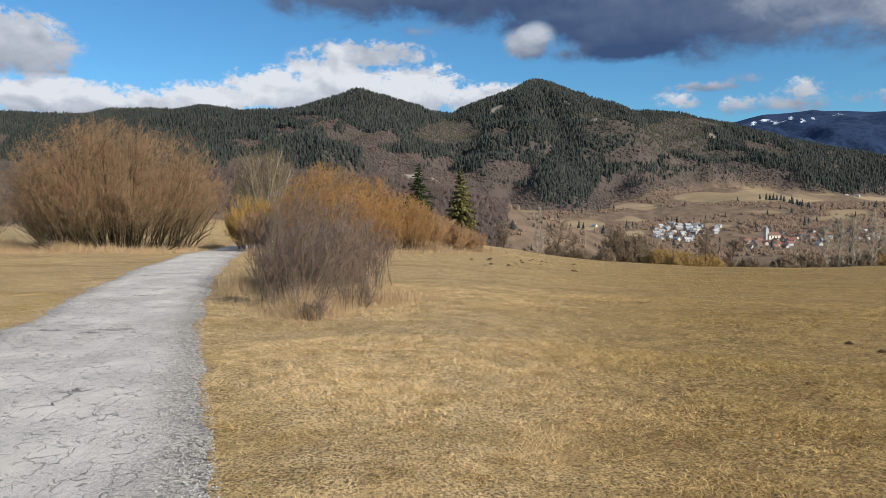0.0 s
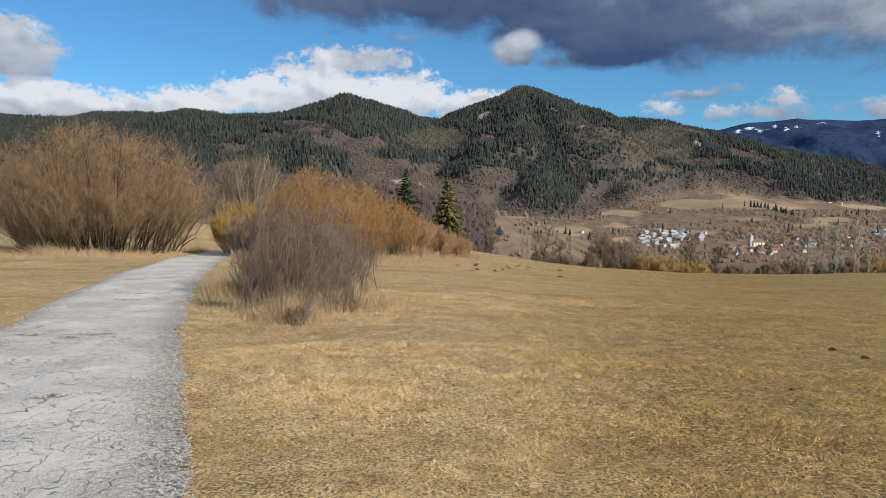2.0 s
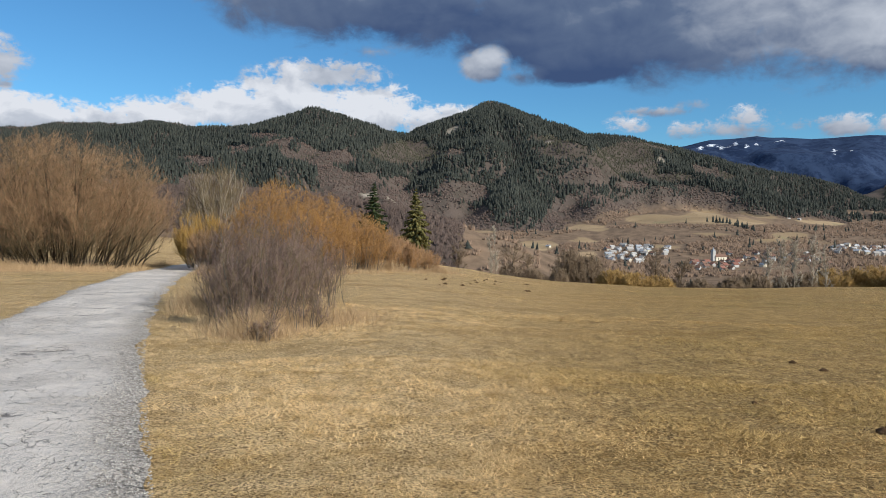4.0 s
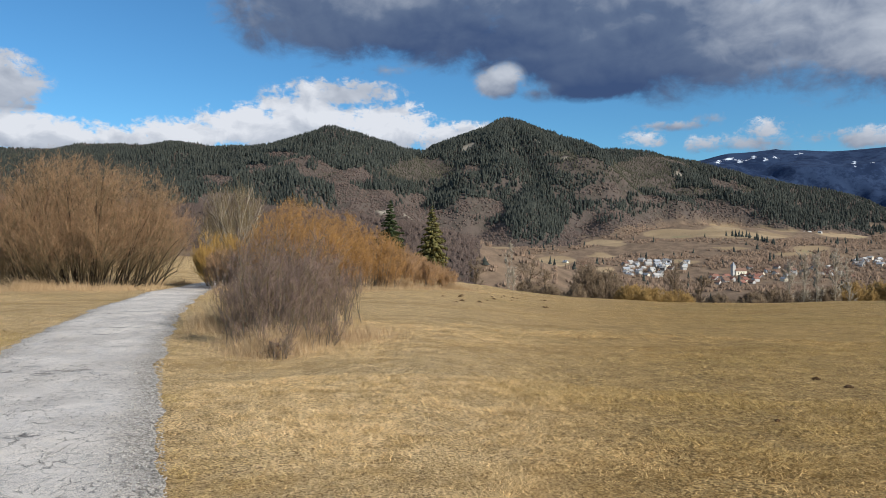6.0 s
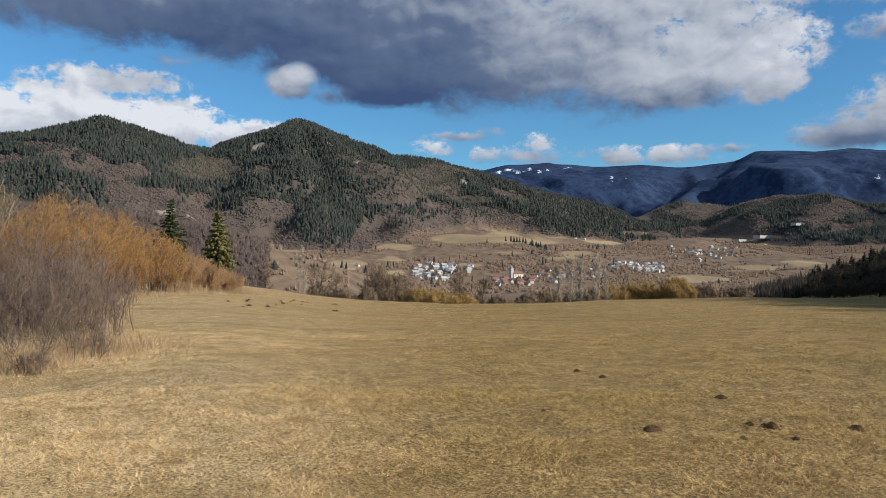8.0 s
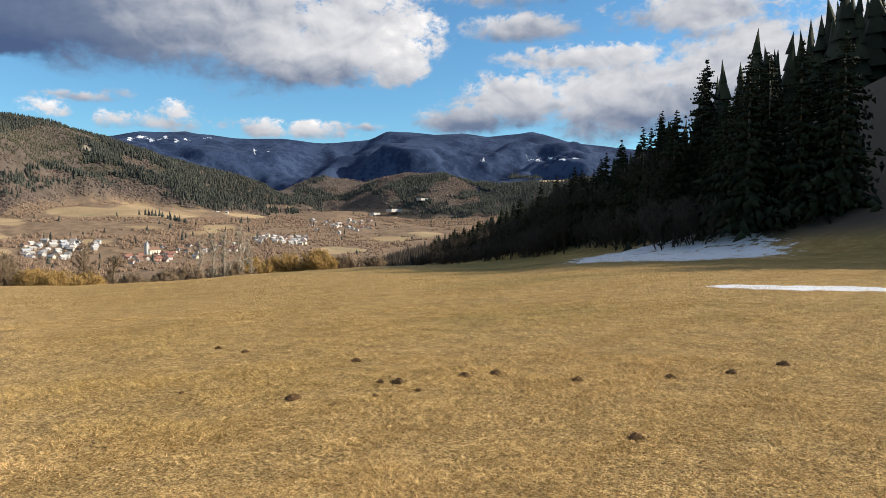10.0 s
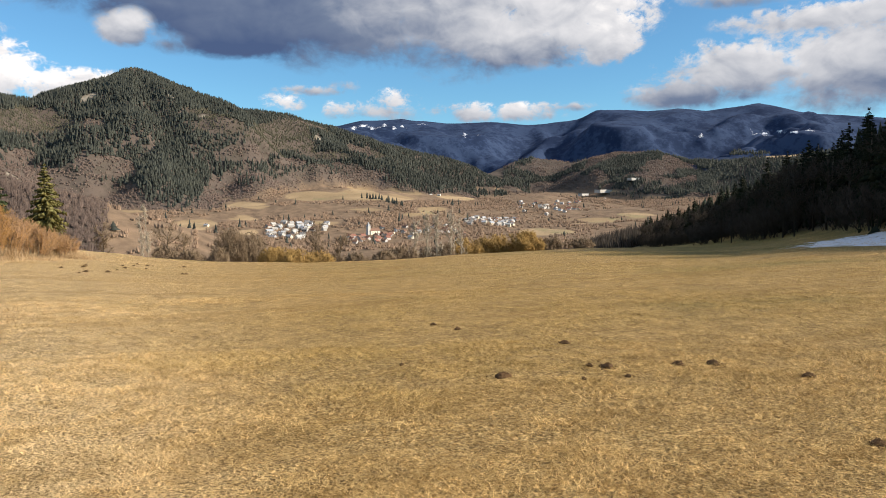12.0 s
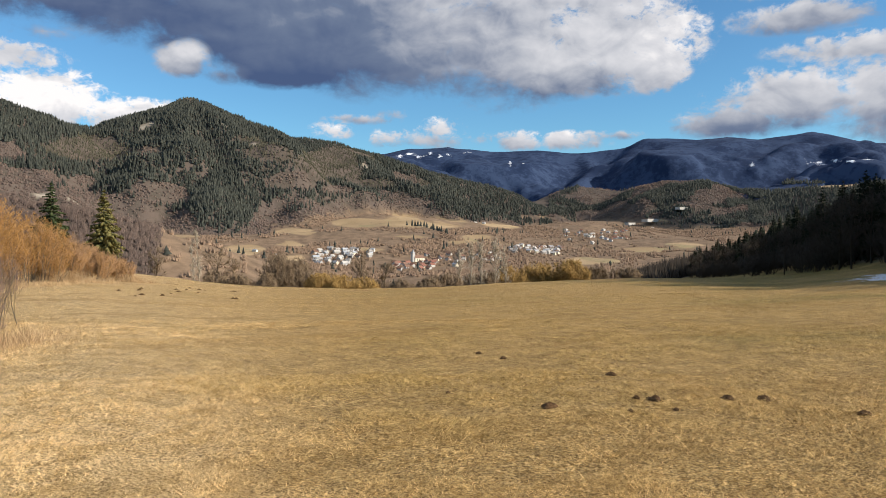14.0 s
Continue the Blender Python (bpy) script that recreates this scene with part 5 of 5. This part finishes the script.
def hedgerow_spruces():
    """Dark spruces in a line down the fields, and a clump below the meadow's brow."""
    a = np.concatenate([np.linspace(24.6, 27.9, 26) + far_rng.normal(0, 0.12, 26), far_rng.uniform(31.2, 31.9, 4), far_rng.uniform(40.9, 42.0, 7), far_rng.uniform(9.0, 13.2, 9)])
    r = np.concatenate([np.linspace(1560, 1380, 26) + far_rng.normal(0, 10, 26), far_rng.uniform(1480, 1560, 4), far_rng.uniform(560, 640, 7), far_rng.uniform(960, 1040, 9)])
    x, y = r * np.sin(np.radians(a)), 0.2 + r * np.cos(np.radians(a))
    n = len(a)
    far_conifers(x, y, land(x, y)["h"], far_rng.uniform(9, 16, n), far_rng.uniform(2.4, 3.8, n), FAR_NEEDLE, "hedgerow_spruces", "dark spruces in a line down the valley fields", far_rng)


mountain_woods()
hill_woods()
valley_trees()
hedgerow_spruces()

# ---- village ----
def block(w, d, h, z0=0.0):
    """Corners and faces of a box on the ground, in numbers."""
    v = [(sx * w / 2, sy * d / 2, z) for z in (z0, h) for sx, sy in ((-1, -1), (1, -1), (1, 1), (-1, 1))]
    return v, [(3, 2, 1, 0), (4, 5, 6, 7), (0, 1, 5, 4), (1, 2, 6, 5), (2, 3, 7, 6), (3, 0, 4, 7)]


def solid(name, v, f, mat, parent):
    me = bpy.data.meshes.new(name)
    me.from_pydata(v, [], f)
    me.materials.append(mat)
    ob = new(name, me)
    ob.parent = parent
    return ob


def gable(w, d, h, rise, over):
    """A pitched roof with eaves and thickness over a w by d house of wall height h."""
    x, y, t = w / 2 + over, d / 2 + over, 0.35
    lo, hi = h - over * rise / (d / 2), h + rise
    v = []
    for s in (-1, 1):
        v += [(s * x, -y, lo), (s * x, 0, hi), (s * x, y, lo), (s * x, y, lo + t), (s * x, 0, hi + t), (s * x, -y, lo + t)]
    f = [(0, 1, 4, 5), (1, 2, 3, 4), (11, 10, 7, 6), (10, 9, 8, 7)]
    f += [(0, 6, 7, 1), (1, 7, 8, 2), (2, 8, 9, 3), (3, 9, 10, 4), (4, 10, 11, 5), (5, 11, 6, 0)]
    return v, f


WORDS = {0: "white", 1: "cream", 2: "grey"}
ROOF_WORDS = {0: "pale metal", 1: "red tiled", 2: "brown tiled", 3: "grey metal"}


def house(x, y, w, d, h, turn, wall, top, windows=True):
    root = empty("house", pose(x, y, height(x, y) - 0.4, 0, 0, turn), f"{WORDS[wall]} plastered village house with a {ROOF_WORDS[top]} gable roof", "house", "village houses")
    rise = d * 0.36
    v, f = block(w, d, h)
    n = len(v)
    v += [(-w / 2, 0, h + rise), (w / 2, 0, h + rise)]
    f += [(n - 4, n, n - 1), (n - 3, n - 2, n + 1), (n - 4, n - 3, n + 1, n), (n - 2, n - 1, n, n + 1)]
    f.pop(1)
    solid("wall", v, f, WALLS[wall], root)
    v, f = gable(w, d, h, rise, 0.5)
    roof = solid("roof", v, f, ROOFS[top], root)
    v, f = block(0.7, 0.7, h + rise + 0.9, h + rise * 0.4)
    solid("chimney", [(a + w * 0.2, b + d * 0.12, c) for a, b, c in v], f, ROOFS[2], roof)
    if windows:
        for s in (-1, 1):
            for k in (-0.28, 0.0, 0.28):
                v, f = block(1.3, 0.16, 0.0, 1.4)
                solid("window", [(a + k * w, b + s * d / 2, c + h * 0.42) for a, b, c in v], f, PANE, root)
    return root


town = random.Random(5)
for a0, a1, r0, r1, n, tops, size in ((17.0, 19.8, 960, 1090, 26, (0, 0, 3, 0, 2), 1.05), (19.8, 21.6, 1020, 1100, 12, (0, 3, 2), 1.0), (23.4, 26.6, 880, 980, 18, (1, 1, 2, 2, 1), 1.0), (26.0, 29.0, 930, 1060, 12, (2, 2, 3, 1), 0.95),
                                      (28.5, 33.0, 980, 1080, 14, (2, 3, 2, 0), 0.9), (32.8, 37.2, 1090, 1290, 44, (0, 0, 3, 2, 0), 1.0), (37.0, 42.3, 1380, 1900, 38, (0, 3, 2, 1, 0), 1.05), (5.5, 9.5, 1040, 1220, 6, (3, 2), 0.9),
                                      (10.5, 14.0, 900, 1080, 5, (2, 3), 0.8), (41.5, 44.5, 2050, 2350, 7, (0, 3), 1.1), (26.5, 31.5, 1950, 2150, 5, (0, 3), 1.0)):
    done = []
    for _ in range(n * 12):
        a, r = town.uniform(a0, a1), town.uniform(r0, r1)
        x, y = spot(a, r)
        if len(done) >= n or any((x - p) ** 2 + (y - q) ** 2 < 130 for p, q in done):
            continue
        done.append((x, y))
        house(x, y, town.uniform(8.5, 13) * size * 0.7, town.uniform(7.5, 9.5) * size * 0.7, town.uniform(4.2, 6.4) * size * 0.62, town.choice((20, 110, 35, 125, 10)) + town.uniform(-8, 8), town.choice((0, 0, 0, 0, 1, 2)), town.choice(tops), len(done) % 3 == 0)


def church(x, y):
    root = empty("church", pose(x, y, height(x, y) - 0.5, 0, 0, 15) @ Matrix.Diagonal((0.74, 0.74, 0.66, 1)), "cream-white village church with a pale square tower", "church")
    v, f = block(24, 10, 9)
    solid("wall", v, f, WALLS[1], root)
    v, f = gable(24, 10, 9, 5.5, 0.6)
    solid("roof", v, f, ROOFS[2], root)
    v, f = block(6, 6, 19)
    tower = solid("tower", [(a - 14, b, c) for a, b, c in v], f, WALLS[0], root)
    v, f = block(6.8, 6.8, 19.8, 19.0)
    solid("cornice", [(a - 14, b, c) for a, b, c in v], f, WALLS[0], tower)
    ring = [(-14 + 3.2 * sx, 3.2 * sy, 19.8) for sx, sy in ((-1, -1), (1, -1), (1, 1), (-1, 1))]
    mids = [(-14 + 1.8 * sx, 1.8 * sy, 22.4) for sx, sy in ((-1, -1), (1, -1), (1, 1), (-1, 1))]
    solid("spire", ring + mids + [(-14, 0, 28)], [(3, 2, 1, 0)] + [(i, (i + 1) % 4, 4 + (i + 1) % 4, 4 + i) for i in range(4)] + [(4 + i, 4 + (i + 1) % 4, 8) for i in range(4)], ROOFS[3], tower)
    for k in (-7, -1, 5):
        for s in (-1, 1):
            v, f = block(1.4, 0.2, 7, 3)
            solid("window", [(a + k, b + s * 5, c) for a, b, c in v], f, PANE, root)


church(*spot(25.4, 1005))


def hall(a, r, w, d, h, turn):
    x, y = spot(a, r)
    root = empty("industrial_hall", pose(x, y, height(x, y) - 0.5, 0, 0, turn), "long white flat-roofed hall at the valley's end", "hall", "valley halls")
    v, f = block(w, d, h)
    solid("wall", v, f, WALLS[0], root)
    v, f = block(w + 1, d + 1, h + 0.8, h)
    solid("roof", v, f, ROOFS[0], root)


hall(42.4, 2462, 34, 18, 9, 6)
hall(44.2, 2478, 96, 25, 10, 8)
hall(46.4, 2486, 60, 20, 8, 4)

# ---- molehills ----
MOLEHILLS = [(3.93, 5.74, 0.085), (5.67, 6.83, 0.07), (5.06, 5.45, 0.082), (4.96, 5.62, 0.045), (5.67, 5.06, 0.075), (5.94, 4.84, 0.08), (6.19, 3.97, 0.07), (4.66, 2.56, 0.06), (5.4, 8.92, 0.055), (5.35, 9.55, 0.05), (4.5, 5.2, 0.036), (4.95, 5.05, 0.034), (6.9, 3.3, 0.068), (7.7, 2.95, 0.068), (8.5, 2.65, 0.082), (3.4, 6.9, 0.03)]


def clod_pile(place, rad, seed, label, group, flat=0.36):
    """A heap of crumbled earth: a low lumpy mound and loose crumbs round it."""
    rng = np.random.RandomState(seed)
    x, y = place
    root = empty("molehill", pose(x, y, height(x, y) + 0.012, 0, 0, rng.uniform(0, 360)), label, "molehill", group)
    n, m = 9, 18
    v, f = [], []
    for i in range(n):
        q = i / (n - 1)
        for j in range(m):
            a = j * 2 * math.pi / m
            k = rad * q * (1 + 0.18 * math.sin(3 * a + seed) + rng.normal(0, 0.05))
            v.append((k * math.cos(a) * 1.25, k * math.sin(a), rad * flat * 1.25 * (1 - q * q) * (1 + rng.normal(0, 0.38)) - 0.02 * (q > 0.9)))
    v.append((0, 0, rad * flat))
    ids = np.arange(n * m).reshape(n, m)
    nx = np.roll(ids, -1, axis=1)
    q4 = np.stack([ids[:-1], ids[1:], nx[1:], nx[:-1]], axis=-1).reshape(-1, 4)
    part_np("mound", mesh_of("mound", np.array(v), [q4], SOIL, flat=True), root)
    crumbs = rng.normal(0, rad * 0.75, (26, 2))
    size = rng.uniform(0.06, 0.2, 26) * rad
    octa = np.array([(1, 0, 0), (0, 1, 0), (-1, 0, 0), (0, -1, 0), (0, 0, 0.8), (0, 0, -0.8)], dtype=float)
    tri = np.array([(0, 1, 4), (1, 2, 4), (2, 3, 4), (3, 0, 4), (1, 0, 5), (2, 1, 5), (3, 2, 5), (0, 3, 5)])
    dist = np.hypot(crumbs[:, 0], crumbs[:, 1]) / rad
    cz = np.maximum(rad * flat * (1 - np.minimum(dist, 1) ** 2), 0.0)
    cv = (octa[None] * size[:, None, None] * rng.uniform(0.7, 1.3, (26, 6, 1)) + np.stack([crumbs[:, 0], crumbs[:, 1], cz], axis=-1)[:, None]).reshape(-1, 3)
    tagged(part_np("loose_earth", mesh_of("loose_earth", cv, [(tri[None] + (np.arange(26) * 6)[:, None, None]).reshape(-1, 3)], SOIL), root), kind="stuff")


for i, (mx, my, mr) in enumerate(MOLEHILLS):
    clod_pile((mx, my), mr * 0.8, 300 + i, "small dark brown molehill in the dry grass", "molehills in the meadow")
clod_rng = np.random.RandomState(9)
for i in range(18):
    a = clod_rng.uniform(2.0, 11.0)
    mx, my = spot(a, 30 + clod_rng.uniform(-2.5, 7) + 0.6 * (a - 6))
    clod_pile((mx, my), clod_rng.uniform(0.04, 0.085), 400 + i, "low dark brown molehill near the meadow's brow", "molehills near the brow", 0.4)

# ---- gravel along the lane ----
def gravel():
    rng = np.random.RandomState(12)
    octa = np.array([(1, 0, 0), (0, 1, 0), (-1, 0, 0), (0, -1, 0), (0, 0, 0.7), (0, 0, -0.7)], dtype=float)
    tri = np.array([(0, 1, 4), (1, 2, 4), (2, 3, 4), (3, 0, 4), (1, 0, 5), (2, 1, 5), (3, 2, 5), (0, 3, 5)])
    n = 30000
    t = 0.24 + 0.5 * rng.rand(n) ** 2.2
    right = rng.rand(n) < 0.72
    le, re = along(LEFT_EDGE, t), along(RIGHT_EDGE, t)
    off = np.abs(rng.normal(0, 0.5, n)) - 0.02
    side = (le - re) / np.linalg.norm(le - re, axis=1)[:, None]
    p = np.where(right[:, None], re + side * off[:, None], le - side * off[:, None])
    z = land(p[:, 0], p[:, 1])["h"] + 0.035
    s = rng.uniform(0.0025, 0.009, n) * rng.uniform(0.7, 1.4, n)
    v = octa[None] * s[:, None, None] * rng.uniform(0.55, 1.35, (n, 6, 1))
    v = v + np.stack([p[:, 0], p[:, 1], z], axis=-1)[:, None]
    f = tri[None] + (np.arange(n) * 6)[:, None, None]
    tagged(new("gravel", mesh_of("gravel", v.reshape(-1, 3), [f.reshape(-1, 3)], STONE)), "loose pale gravel along the crumbling edges of the lane", "gravel", kind="stuff")


gravel()

# ---- grass ----
def blades(name, label, x, y, tall, wide, lean, mat, rng):
    """Single bent blades of grass, two faces each where they stand tall."""
    n = len(x)
    z = land(x, y)["h"]
    a, b = rng.uniform(0, 6.28, n), rng.uniform(0, 6.28, n)
    base = np.stack([x, y, z - 0.004], axis=-1)
    side = np.stack([np.cos(a), np.sin(a), np.zeros(n)], axis=-1) * (wide / 2)[:, None]
    tip = base + np.stack([np.cos(b) * lean * tall, np.sin(b) * lean * tall, tall * np.sqrt(np.maximum(1 - lean ** 2, 0.02))], axis=-1)
    v = np.stack([base - side, base + side, tip], axis=1).reshape(-1, 3)
    f = np.arange(n * 3).reshape(n, 3)
    return tagged(new(name, mesh_of(name, v, [f], mat)), label, "grass", kind="stuff")


def sown(rng, r0, r1, count, az0=-50, az1=88):
    a = rng.uniform(az0, az1, count)
    r = np.sqrt(rng.uniform(r0 * r0, r1 * r1, count))
    x, y = r * np.sin(np.radians(a)), 0.2 + r * np.cos(np.radians(a))
    go = off_road(x, y, 0.02)
    # thin the sward in worn spots
    go &= fbm(x, y, 0.5, 3) + 0.25 * rng.normal(0, 1, count) > -0.35
    return x[go], y[go]


grass_rng = np.random.RandomState(55)
for r0, r1, count, size, width in ((1.6, 5.0, 190000, 0.05, 0.0036), (5.0, 9.0, 270000, 0.05, 0.0052), (9.0, 17.0, 300000, 0.055, 0.0075), (17.0, 34.0, 230000, 0.065, 0.012), (34.0, 64.0, 110000, 0.09, 0.02)):
    x, y = sown(grass_rng, r0, r1, count)
    clump = 1 + 1.1 * np.clip(fbm(x, y, 0.7 if r0 < 8 else 1.4, 3), -0.55, 0.9)
    n = len(x)
    sward = blades("dry_grass", "short matted straw-coloured winter grass on the meadow", x, y, size * clump * grass_rng.uniform(0.6, 1.5, n), width * grass_rng.uniform(0.7, 1.4, n), grass_rng.uniform(0.78 if r0 < 8 else 0.86 if r0 < 15 else 0.92, 0.995, n), BLADE, grass_rng)
    r, az = np.hypot(x, y - 0.2), np.degrees(np.arctan2(x, y - 0.2))
    moist = smooth(fbm(x, y, 9.0, 4) + 0.3 * fbm(x, y, 1.2, 3) + 0.32 * smooth(az, 0, 30) * smooth(r, 3, 9), 0.1, 0.6)
    # a darker verge along the field side of the lane
    lane = along(RIGHT_EDGE, np.linspace(0, 1, 400))
    verge = np.exp(-np.maximum(x - np.interp(y, lane[:, 1], lane[:, 0]), 0) / 0.45) * smooth(fbm(x, y, 1.1, 3), -0.25, 0.25) * (r < 30)
    point_attribute(sward.data, "lush", np.repeat(np.maximum(0.38 * moist, 0.8 * verge), 3))
    point_attribute(sward.data, "bleached", np.repeat(smooth(-az, -22, 2) * smooth(r, 1.5, 4), 3))
# tall dead grass round the bushes
tx, ty, tt = [], [], []
for cx, cy, rx, ry, n, tall in ((-2.4, 11.3, 0.6, 0.6, 4500, 0.28), (-2.3, 12.2, 1.0, 0.9, 6000, 0.3), (-1.7, 13.2, 1.2, 1.0, 6500, 0.32), (-3.1, 12.8, 0.5, 1.0, 2500, 0.28), (-4.2, 15.4, 1.2, 2.2, 3500, 0.4), (-1.4, 13.9, 0.9, 0.8, 2400, 0.24), (-18.5, 35.2, 8.0, 2.4, 15000, 0.42), (-24, 37.5, 6.0, 3.2, 9000, 0.45), (-12.6, 41.5, 2.4, 2.6, 4000, 0.45), (-3.5, 32.8, 3.0, 1.8, 5000, 0.42), (-0.5, 36.8, 2.6, 1.6, 4000, 0.4), (2.0, 41, 2.0, 1.4, 2500, 0.35), (-9.2, 33.5, 1.6, 2.2, 3500, 0.4)):
    a, q = grass_rng.uniform(0, 6.28, n), np.abs(grass_rng.normal(0, 0.62, n))
    tx.append(cx + rx * q * np.cos(a))
    ty.append(cy + ry * q * np.sin(a))
    tt.append(tall * grass_rng.uniform(0.25, 1.25, n) * (1.15 - 0.5 * np.minimum(q, 1.5)))
tx, ty, tt = np.concatenate(tx), np.concatenate(ty), np.concatenate(tt)
go = off_road(tx, ty, 0.15)
tx, ty, tt = tx[go], ty[go], tt[go]
tt = tt * np.clip(1 + 2.4 * fbm(tx, ty, 0.8, 3), 0.25, 1.8)
blades("tall_grass", "tall bleached dead grass round the bushes", tx, ty, tt, 0.003 + 0.0003 * np.hypot(tx, ty), grass_rng.uniform(0.3, 0.93, len(tx)), REED, grass_rng)
